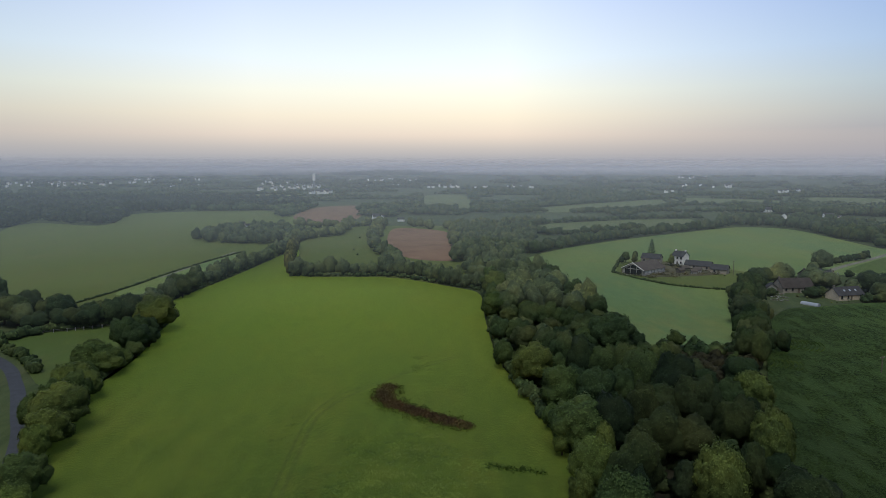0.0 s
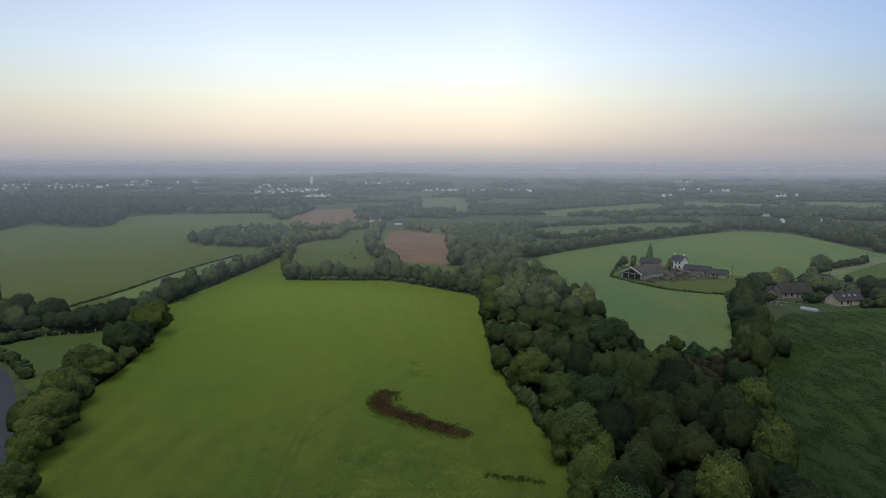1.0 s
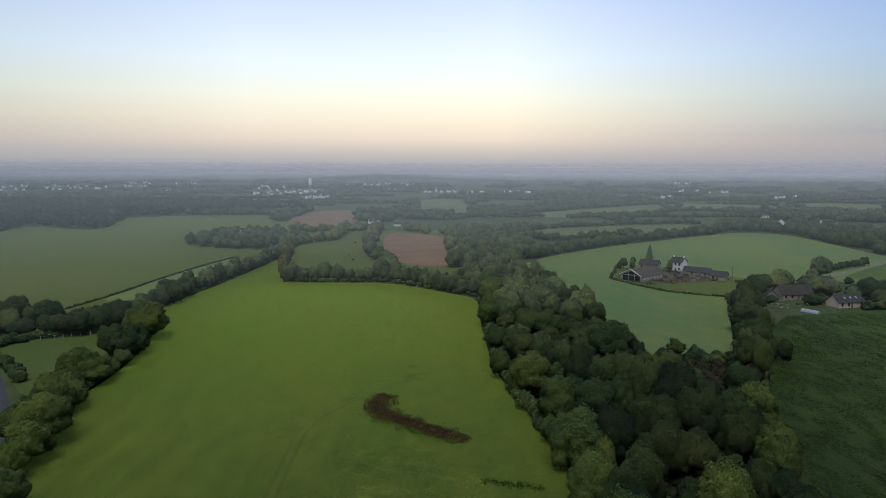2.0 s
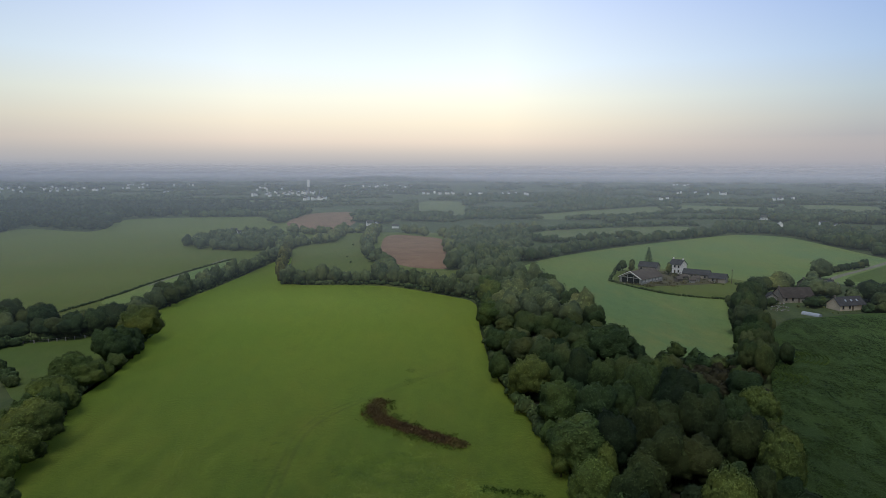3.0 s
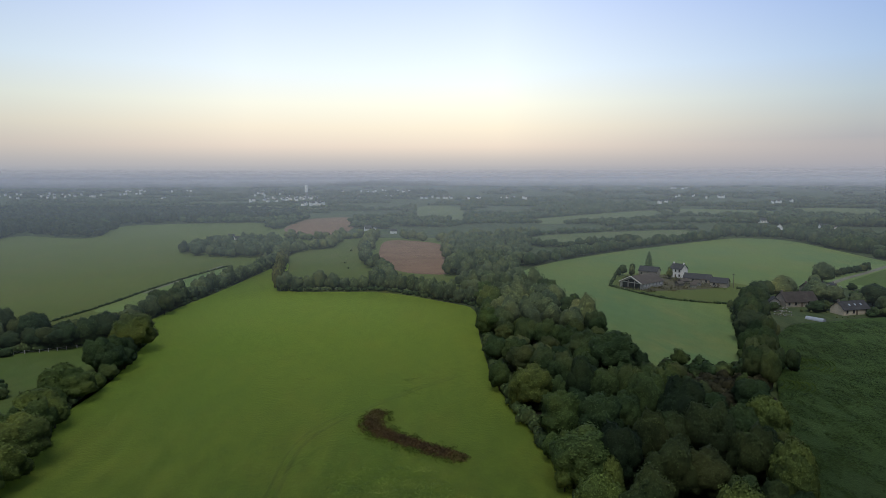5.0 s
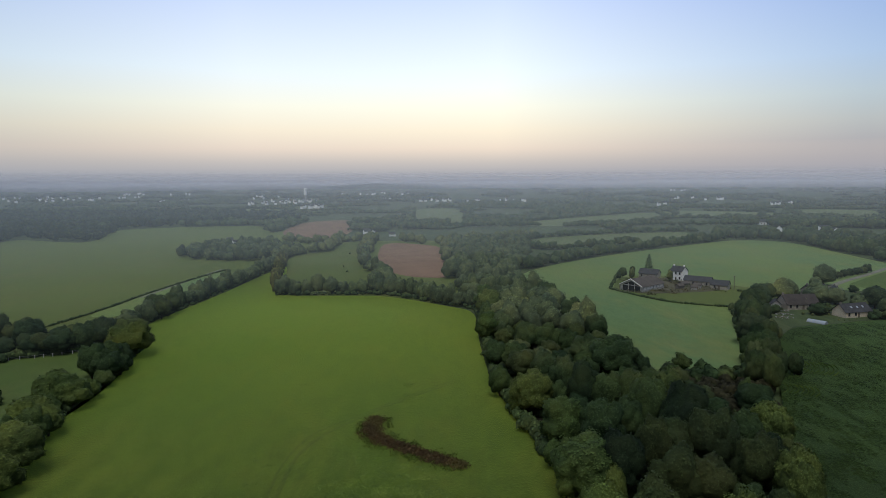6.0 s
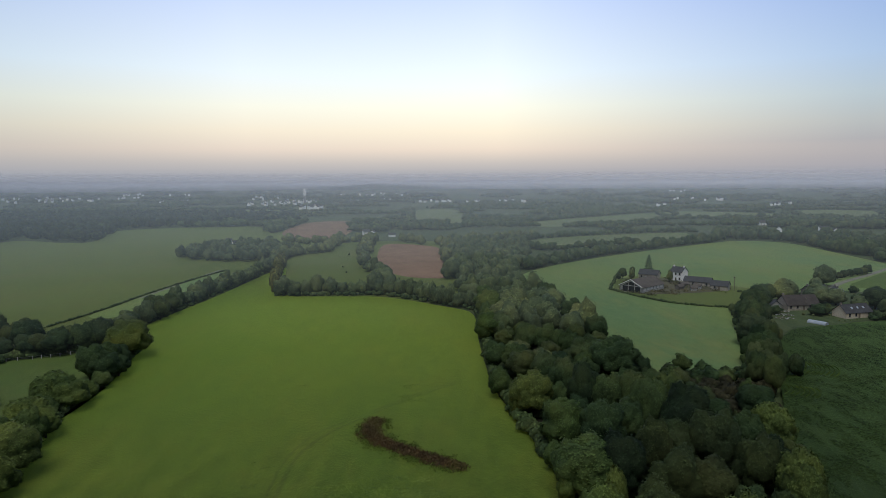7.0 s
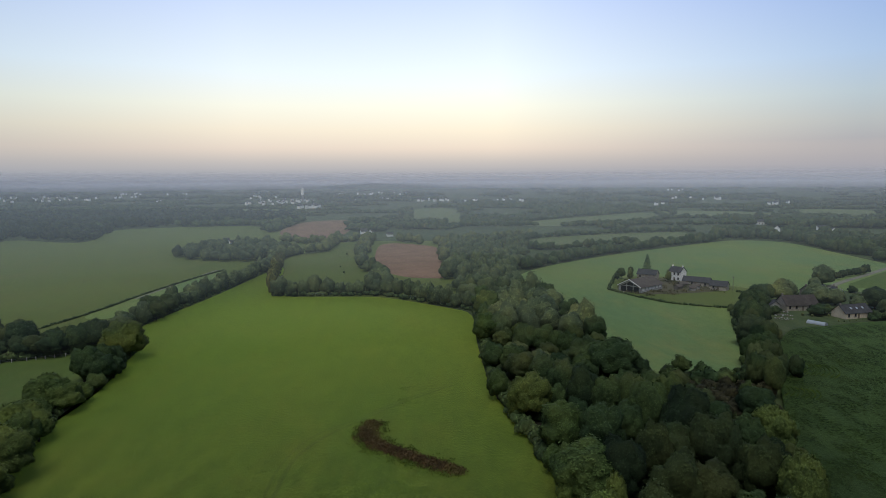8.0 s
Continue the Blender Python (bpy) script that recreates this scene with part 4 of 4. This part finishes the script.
# rows at the turning places of the drill, bent where it swung round
def bent_rows(name, x, y, many, gap, run, bow):
    verts, faces = [], []
    for k in range(many):
        last = None
        for t in np.linspace(-1, 1, 13):
            across, along = gap * k + bow * (1 - t * t), run * t
            cx, cy = x + 0.87 * across + 0.5 * along, y - 0.5 * across + 0.87 * along
            top = 1.28 + 0.3 * (1 - t ** 4) * rnd.uniform(0.7, 1.1)
            ids = range(len(verts), len(verts) + 3)
            verts += [(cx - 0.14, cy, 1.18), (cx + rnd.uniform(-0.06, 0.06), cy, top), (cx + 0.14, cy, 1.18)]
            if last:
                faces += [(last[0], ids[0], ids[1], last[1]), (last[1], ids[1], ids[2], last[2])]
            last = list(ids)
    index = [0] * len(faces)
    for k in range(many - 1):
        last = None
        for t in np.linspace(-1, 1, 13):
            across, along = gap * k + bow * (1 - t * t), run * t
            cx, cy = x + 0.87 * across + 0.5 * along, y - 0.5 * across + 0.87 * along
            ids = (len(verts), len(verts) + 1)
            verts += [(cx + 0.17, cy - 0.1, 1.235), (cx + 0.87 * gap - 0.17, cy - 0.5 * gap + 0.1, 1.235)]
            if last:
                faces.append((last[0], last[1], ids[1], ids[0]))
                index.append(1)
            last = ids
    tagged(new(name, mesh_of(name, verts, faces, [M_TURN, M_CANOPY], index)), "bent rows of lighter green maize at a turning place", "maize", kind="stuff")


bent_rows("maize_rows", 111, 198, 8, 1.2, 6.5, 1.6)
bent_rows("maize_rows", 95, 178, 7, 1.2, 4.5, 1.2)


# ---- buildings ----
def box(bm, x0, x1, y0, y1, z0, z1):
    v = [bm.verts.new(p) for p in ((x0, y0, z0), (x1, y0, z0), (x1, y1, z0), (x0, y1, z0), (x0, y0, z1), (x1, y0, z1), (x1, y1, z1), (x0, y1, z1))]
    for q in ((3, 2, 1, 0), (4, 5, 6, 7), (0, 1, 5, 4), (1, 2, 6, 5), (2, 3, 7, 6), (3, 0, 4, 7)):
        bm.faces.new([v[k] for k in q])


def boxed(name, dims, mat, parent, label=""):
    bm = bmesh.new()
    box(bm, *dims)
    return part(name, bm, mat, parent, label)


def gabled(L, W, h, rise):
    """Walls with gables at both ends of the length."""
    bm = bmesh.new()
    pro = [(-W / 2, -0.3), (W / 2, -0.3), (W / 2, h), (0, h + rise), (-W / 2, h)]
    a = [bm.verts.new((-L / 2, y, z)) for y, z in pro]
    b = [bm.verts.new((L / 2, y, z)) for y, z in pro]
    bm.faces.new(a[::-1]); bm.faces.new(b)
    for k in range(5):
        bm.faces.new((a[k], a[(k + 1) % 5], b[(k + 1) % 5], b[k]))
    bmesh.ops.recalc_face_normals(bm, faces=bm.faces)
    return bm


def roof_slope(L, W, h, rise, side, over=0.35, thick=0.16):
    bm = bmesh.new()
    s = rise / (W / 2)
    y1, z1 = side * (W / 2 + over), h - over * s
    lo = [(-L / 2 - over, 0, h + rise + 0.03), (L / 2 + over, 0, h + rise + 0.03), (L / 2 + over, y1, z1 + 0.03), (-L / 2 - over, y1, z1 + 0.03)]
    v = [bm.verts.new(p) for p in lo] + [bm.verts.new((x, y, z + thick)) for x, y, z in lo]
    for q in ((3, 2, 1, 0), (4, 5, 6, 7), (0, 1, 5, 4), (1, 2, 6, 5), (2, 3, 7, 6), (3, 0, 4, 7)):
        bm.faces.new([v[k] for k in q])
    bmesh.ops.recalc_face_normals(bm, faces=bm.faces)
    return bm


def window(parent, x, y, z, w, h, face):
    """A recess with a dark pane, a frame and a sill; face: +1 or -1 along y."""
    d = 0.06 * face
    fr = boxed("window", (x - w / 2 - 0.08, x + w / 2 + 0.08, min(y, y + d), max(y, y + d), z - 0.08, z + h + 0.08), M_SHEET, parent)
    e = y + d
    boxed("pane", (x - w / 2, x + w / 2, min(e, e + d / 6), max(e, e + d / 6), z, z + h), M_DARK, fr)
    boxed("sill", (x - w / 2 - 0.15, x + w / 2 + 0.15, min(y, y + 3 * d), max(y, y + 3 * d), z - 0.2, z - 0.09), M_STONE, fr)


def house(x, y, turn, L, W, h, rise, walls, roof, label, storeys=1, bays=3, stacks=2, group="", name="house", door=True, panes=True, stack=None):
    t = thing(name, pose(x, y, height(x, y), 0, 0, turn), label, "house", group)
    part("wall", gabled(L, W, h, rise), walls, t)
    for side in (-1, 1):
        part("roof", roof_slope(L, W, h, rise, side), roof, t)
    for k in range(stacks):
        sx = (-1, 1)[k % 2] * (L / 2 - 0.5)
        boxed("chimney", (sx - 0.35, sx + 0.35, -0.3, 0.3, h + rise - 0.6, h + rise + 0.9), stack or M_STONE, t)
    if panes:
        for face in (-1, 1):
            for s in range(storeys):
                for b in range(bays):
                    bx = (b + 0.5) / bays * L - L / 2
                    if not (door and s == 0 and b == bays // 2 and face == -1):
                        window(t, bx, face * W / 2, 0.95 + s * 2.7, 0.95, 1.25, face)
        if door:
            boxed("door", (-0.5, 0.5, -W / 2 - 0.06, -W / 2, 0, 2.05), M_WOOD, t)
    return t


# the farm
field([(95, 345), (108, 382), (124, 394), (150, 386), (164, 352), (188, 326), (160, 312), (139, 292), (115, 306), (103, 324)], M_PALE, "mown grass around the farmstead", 0.10)
field([(97, 343), (108, 372), (125, 388), (150, 378), (158, 350), (148, 336), (108, 329)], M_YARD, "trodden brown farmyard", 0.14, "yard", "yard")
house(142.5, 376, -56, 7.6, 6.0, 5.4, 2.6, M_RENDER, M_SLATE, "two-storey white farmhouse with a slate roof and pale chimneys", 2, 3, 2, stack=M_RENDER)
house(146, 357, -38, 14, 6.5, 2.7, 2.2, M_PALE_STONE, M_SLATE, "long low stone outbuilding with a slate roof", 1, 4, 0)
house(152, 343, -38, 8.5, 6, 2.6, 2.2, M_PALE_STONE, M_SLATE, "small stone outbuilding with a slate roof", 1, 2, 0)
house(128, 384, -38, 11, 6.2, 3.0, 2.4, M_PALE_STONE, M_SLATE, "stone cowshed with a slate roof behind the barn", 1, 3, 0)
for x, y, turn, L, W, h in ((136, 352, 15, 4.5, 3.2, 2.0), (141, 346, -30, 3.6, 3.0, 1.9), (131, 345, 30, 4.0, 2.6, 1.8), (137, 341, -10, 3.0, 2.4, 1.7)):
    house(x, y, turn, L, W, h, 0.9, M_STONE if L > 3.8 else M_SHEET, M_RUST, "small weathered shed in the farmyard", 1, 1, 0, "farmyard sheds", "shed", True, False)


def barn(x, y, turn):
    t = thing("barn", pose(x, y, 0, 0, 0, turn), "wide low barn with pale walls and a brown sheet roof", "barn")
    L, W, h, rise = 21, 13, 3.0, 3.4
    part("wall", gabled(L, W, h, rise), M_SHEET, t)
    for side in (-1, 1):
        part("roof", roof_slope(L, W, h, rise, side, 0.6), M_RUST, t)
        part("roof_edge", roof_slope(0.25, W + 1.0, h - 0.18, rise + 0.2, side, 0.0, 0.34), M_RENDER, t).location.x = -L / 2 - 0.72
    # A dark panel on the closed gable paints the unlit inside.
    bm = bmesh.new()
    x0 = -L / 2 - 0.05
    v = [bm.verts.new((x, y, z)) for x in (x0, -L / 2 - 0.004) for y, z in ((-5.6, 0), (5.2, 0), (5.2, 3.2), (0, 5.4), (-5.6, 3.1))]
    bm.faces.new(v[:5][::-1]); bm.faces.new(v[5:])
    for k in range(5):
        bm.faces.new((v[k], v[(k + 1) % 5], v[5 + (k + 1) % 5], v[5 + k]))
    bmesh.ops.recalc_face_normals(bm, faces=bm.faces)
    part("opening", bm, M_DARK, t, "dark panel for the shade inside the barn's open gable end")
    boxed("beam", (x0 - 0.2, x0, -5.8, 5.4, 3.1, 3.4), M_SHEET, t)
    for y in (-5.7, -2.2, 1.6, 5.2):
        boxed("post", (x0 - 0.2, x0 - 0.01, y - 0.14, y + 0.14, 0, 3.1 if abs(y) > 4 else 4.4), M_SHEET, t)
    for k in range(6):
        boxed("panel", (-9 + 3.2 * k, -6.6 + 3.2 * k, -W / 2 - 0.07, -W / 2, 1.2, 2.7), M_RENDER, t)
    return t


barn(111, 345.5, 40)
stuff("garden_hedge", row_spots([(95, 344), (103, 323), (115, 305), (139, 292)], 1.1, 0.25, 0.9, 1.3) + row_spots([(94, 346), (108, 385), (121, 418)], 1.8, 0.3, 1.0, 1.8)
      + row_spots([(158, 335), (180, 327), (200, 318)], 1.8, 0.3, 1.0, 1.6), "low clipped dark hedge around the farm", 2, 5, 50, 0.3, 31)

weeds = []
while len(weeds) < 420:
    x, y = rnd.uniform(96, 168), rnd.uniform(322, 392)
    if noise.noise((x / 7, y / 7, 12)) > 0.05 and inside([(97, 340), (108, 374), (125, 390), (152, 380), (162, 348), (150, 334), (108, 326)], x, y):
        weeds.append((x, y, 0.15))
scatter("yard_weeds", weeds, M_WEED, "rank olive-brown weeds growing over the farmyard", "weeds", 24, 0.8, 5, 0.7, (0.9, 0.9, 0.45))

CONIFER = thing("conifer", pose(137, 412, 0), "tall ragged green conifer beside the farm", "conifer")
part("trunk", trunk_mesh(np.random.default_rng(3), 9, 0.2, 3, 0.5), M_BARK, CONIFER)
rng_c = np.random.default_rng(4)
zc = rng_c.uniform(0.1, 1, 1500) ** 1.3
ac = rng_c.uniform(0, 6.28, 1500)
rc = 3.5 * (1 - zc) ** 0.75 * (0.4 + 0.6 * np.abs(np.sin(zc * 16 + 0.7 * np.sin(ac * 2)))) * rng_c.uniform(0.4, 1, 1500) + 0.1
pc = np.stack([rc * np.cos(ac), rc * np.sin(ac), zc * 10.5 + 0.5], 1)
vc, fc = sprays(rng_c, pc, np.stack([np.cos(ac), np.sin(ac), np.full(1500, 0.6)], 1), 0.9, 0.4)
oc = new("crown", mesh_of("crown", vc.tolist(), fc.tolist(), [M_CONIF]))
oc.parent = CONIFER
for x, y, s in ((112, 384, 0.5), (116, 380, 0.62), (134.5, 369, 0.66), (108, 378, 0.4), (147, 385, 0.42), (122, 398, 0.4)):
    plant(GOLD if s > 0.6 else NEAR, x, y, s)

# the hamlet by the maize
house(164, 292, 4, 15, 9.0, 2.5, 3.7, M_PALE_STONE, M_OLD_ROOF, "long stone house with a sagging dark brown roof", 1, 5, 1)
house(154, 292, 70, 5, 4, 2.2, 1.6, M_SHEET, M_SLATE, "small pale shed beside the long house", 1, 2, 0)
bungalow = house(177, 274, 14, 13.5, 7, 2.5, 2.9, M_CREAM, M_SLATE, "cream-walled bungalow with a blue-grey slate roof", 1, 4, 1)
for k in (-2.4, 0.6, 3.6):
    light = boxed("skylight", (-0.4, 0.4, -0.5, 0.5, 0, 0.07), M_PLASTIC, bungalow, "pale glazed roof light")
    light.matrix_basis = pose(k, -1.75, 4.2, math.degrees(math.atan2(2.9, 3.5)), 0, 0)
house(196, 315, 70, 6.5, 5.5, 3.4, 2.4, M_RENDER, M_SLATE, "white cottage with a slate roof among trees", 2, 2, 2)
house(190, 322, 15, 11, 6.5, 3.0, 2.6, M_STONE, M_SLATE, "stone cottage with a slate roof among trees", 1, 3, 1)


def polytunnel(x, y, turn, L, R):
    t = thing("polytunnel", pose(x, y, 0, 0, 0, turn), "low pale plastic-covered growing tunnel", "polytunnel")
    bm = bmesh.new()
    rows = []
    for i in range(9):
        rows.append([bm.verts.new((-L / 2 + L * i / 8, R * math.cos(a), R * 0.9 * math.sin(a))) for a in np.linspace(0, math.pi, 11)])
    for a, b in zip(rows, rows[1:]):
        for k in range(10):
            bm.faces.new((a[k], a[k + 1], b[k + 1], b[k]))
    bm.faces.new(rows[0]); bm.faces.new(rows[-1])
    bmesh.ops.recalc_face_normals(bm, faces=bm.faces)
    part("cover", bm, M_PLASTIC, t)
    for i in range(0, 9, 2):
        bm = bmesh.new()
        for a in np.linspace(0, math.pi, 11)[:-1]:
            c, s, c2, s2 = math.cos(a), math.sin(a), math.cos(a + math.pi / 10), math.sin(a + math.pi / 10)
            x0 = -L / 2 + L * i / 8
            q = [bm.verts.new((x0 + dx, (R + 0.05) * cc, (R * 0.9 + 0.05) * ss)) for dx, cc, ss in ((-0.06, c, s), (0.06, c, s), (0.06, c2, s2), (-0.06, c2, s2))]
            bm.faces.new(q)
        part("hoop", bm, M_SHEET, t)
    return t


polytunnel(154.5, 261, -58, 7.0, 1.4)
rooted(DARKS, [(152, 304, 5.4, 9), (158, 308, 4.6, 8.5), (144.5, 296, 4.2, 8), (198, 290, 6.4, 13), (193, 274, 5, 11), (203, 284, 5.6, 12), (206, 272, 5.2, 10.5), (214, 282, 5.6, 11), (212, 268, 5, 10), (200, 270, 4, 8)], most=0.6)
rooted(BACK[:3], [(165, 308, 5.2, 9), (171, 312, 4, 8), (181, 303, 4.6, 9), (186, 299, 4, 8), (178.5, 306, 3.2, 7), (190, 289, 3.4, 7), (184, 311, 4, 8), (205, 346, 2.8, 6)], most=0.6)
for x, y, s in ((243, 381, 0.5), (250, 386, 0.46), (257, 390, 0.5), (262, 393, 0.55), (268, 397, 0.6), (236, 376, 0.42), (144, 290, 0.6), (140, 283, 0.6)):
    plant(DARKS, x, y, 1.12 * s, 1.02)
for x, y, s in ((158, 277, 1.0), (161, 275, 1.0), (164, 277, 1.2), (167, 279, 1.1), (170, 281, 1.0), (168, 275, 0.7), (147, 280, 0.9), (150, 284, 0.8), (143, 276, 1.0), (140, 272, 0.9), (184, 268, 1.0), (187, 266, 1.1), (181, 266, 0.6), (202, 308, 1.0), (215, 330, 0.9), (207, 318, 1.1), (211, 324, 0.9), (173, 299, 1.0)):
    plant(BUSH, x, y, s)
plant(BACK, 213, 352, 1.15, 1.0)
hedge(BUSH, [(166, 265), (185, 269), (205, 273)], 3.2, 0.3, 0.4, 0.6)


def rubble_heap(x, y, n, r):
    """A heap of broken pale blocks."""
    t = thing("rubble_heap", pose(x, y, 0.1), "heap of pale building rubble beside a house", "rubble", "rubble heaps")
    for k in range(n):
        a, q = rnd.uniform(0, 6.28), r * math.sqrt(rnd.random())
        bm = bmesh.new()
        bmesh.ops.create_icosphere(bm, subdivisions=1, radius=rnd.uniform(0.12, 0.36))
        for v in bm.verts:
            v.co *= rnd.uniform(0.7, 1.2)
            v.co.z *= 0.7
        ob = part("block", bm, (M_STONE, M_CONCRETE, M_WOOD, M_CONCRETE, M_STONE, M_WOOD, M_SHEET)[k % 7], t)
        ob.location = (q * math.cos(a), q * math.sin(a) * 0.7, 0.2 + 0.5 * (1 - q / r))
    return t


for x, y, n, r in ((146, 270, 44, 4.2), (150, 277, 40, 3.6), (153, 284, 30, 2.8), (148, 286, 24, 2.4), (143, 349, 16, 2.4), (133, 349, 14, 2.0), (99, 336, 14, 2.2), (150, 350, 12, 2.0)):
    rubble_heap(x, y, n, r)


def paddock_fence(pts):
    t = thing("fence", pose(0, 0, 0), "pale post and wire fence along a hedge", "fence")
    line = smooth_line(pts, 2.6)
    for x, y in line:
        boxed("post", (x - 0.09, x + 0.09, y - 0.09, y + 0.09, -0.2, 1.25), M_SHEET, t)
    for z in (0.55, 1.05):
        bm = bmesh.new()
        for (x0, y0), (x1, y1) in zip(line, line[1:]):
            a, b = (Vector((x0, y0, z)), Vector((x1, y1, z)))
            v = [bm.verts.new(p) for p in (a, b, b + Vector((0, 0, 0.03)), a + Vector((0, 0, 0.03)), a + Vector((0, 0.02, 0)), b + Vector((0, 0.02, 0)))]
            bm.faces.new(v[:4])
            bm.faces.new((v[0], v[4], v[5], v[1]))
        part("wire", bm, M_CONCRETE, t)


paddock_fence([(-140, 216), (-133, 218.5), (-126, 222), (-119, 227)])


def utility_pole(x, y, h):
    t = thing("utility_pole", pose(x, y, 0, 0, 0, 20), "weathered wooden utility pole standing in a field", "utility pole")
    bm = bmesh.new()
    bmesh.ops.create_cone(bm, cap_ends=True, segments=10, radius1=0.17, radius2=0.11, depth=h, matrix=Matrix.Translation((0, 0, h / 2 - 0.2)))
    part("pole", bm, M_WOOD, t)
    boxed("crossarm", (-0.9, 0.9, -0.07, 0.07, h - 0.75, h - 0.6), M_WOOD, t)
    for k in (-0.75, 0, 0.75):
        boxed("insulator", (k - 0.05, k + 0.05, -0.05, 0.05, h - 0.6, h - 0.4), M_SHEET, t)


for k in ASH + MIDW + GLOOM + NEAR + LIGHT + GOLD + BUSH + DARKS + BACK:
    if k.name not in used:
        for c in list(k.children) + [k]:
            bpy.data.objects.remove(c)
utility_pole(157, 338, 8)
utility_pole(121, 169, 6)

# scattered houses far off, the town and its water tower
for x, y, turn, L in LONE:
    house(x, y, turn, L, min(7, 0.75 * L), 3.4 if L > 7 else 2.6, 3.0 if L > 7 else 1.8, M_WHITE, M_SLATE, "white-walled house with a slate roof far off in haze", 1, 3, 1, "scattered houses", panes=L > 10)

for x, y in town:
    house(x, y, rnd.choice((0, 0, 90)) + rnd.uniform(-40, 40), rnd.uniform(5, 8.5), rnd.uniform(5, 6.5), rnd.uniform(5, 8), 2.6, M_WHITE, M_SLATE, "white house of a distant town in haze", 1, 2, 0, "houses of the distant town", panes=False)


def water_tower(x, y):
    t = thing("water_tower", pose(x, y, 0), "tall pale concrete water tower above the town", "water tower")
    for name, mat, prof in (("shaft", M_CONCRETE, [(3.9, -0.5), (3.4, 2), (3.4, 22)]), ("tank", M_WHITE, [(3.5, 21.9), (4.5, 23.4), (4.5, 42), (4.1, 42.6), (0.3, 43.4)])):
        bm = bmesh.new()
        rows = [[bm.verts.new((r * math.cos(a), r * math.sin(a), z)) for a in np.linspace(0, 2 * math.pi, 25)[:-1]] for r, z in prof]
        for a, b in zip(rows, rows[1:]):
            for k in range(24):
                bm.faces.new((a[k], a[(k + 1) % 24], b[(k + 1) % 24], b[k]))
        bm.faces.new(rows[-1])
        part(name, bm, mat, t)
    boxed("door", (-0.6, 0.6, -3.9, -3.3, 0, 2.2), M_DARK, t)


water_tower(-385, 1900)


# ---- evening haze over the plain: upright tinted arc sheets stand in for it ----
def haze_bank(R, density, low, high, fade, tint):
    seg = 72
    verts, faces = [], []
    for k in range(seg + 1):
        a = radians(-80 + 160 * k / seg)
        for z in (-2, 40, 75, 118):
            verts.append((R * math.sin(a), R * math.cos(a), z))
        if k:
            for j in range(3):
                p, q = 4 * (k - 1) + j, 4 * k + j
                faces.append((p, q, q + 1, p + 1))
    tagged(new("haze", mesh_of("haze", verts, faces, [mist("haze_%d" % R, R, density, low, high, fade, tint)], smooth=True)), "upright see-through sheet standing in for blue-grey evening haze", "haze", kind="stuff")


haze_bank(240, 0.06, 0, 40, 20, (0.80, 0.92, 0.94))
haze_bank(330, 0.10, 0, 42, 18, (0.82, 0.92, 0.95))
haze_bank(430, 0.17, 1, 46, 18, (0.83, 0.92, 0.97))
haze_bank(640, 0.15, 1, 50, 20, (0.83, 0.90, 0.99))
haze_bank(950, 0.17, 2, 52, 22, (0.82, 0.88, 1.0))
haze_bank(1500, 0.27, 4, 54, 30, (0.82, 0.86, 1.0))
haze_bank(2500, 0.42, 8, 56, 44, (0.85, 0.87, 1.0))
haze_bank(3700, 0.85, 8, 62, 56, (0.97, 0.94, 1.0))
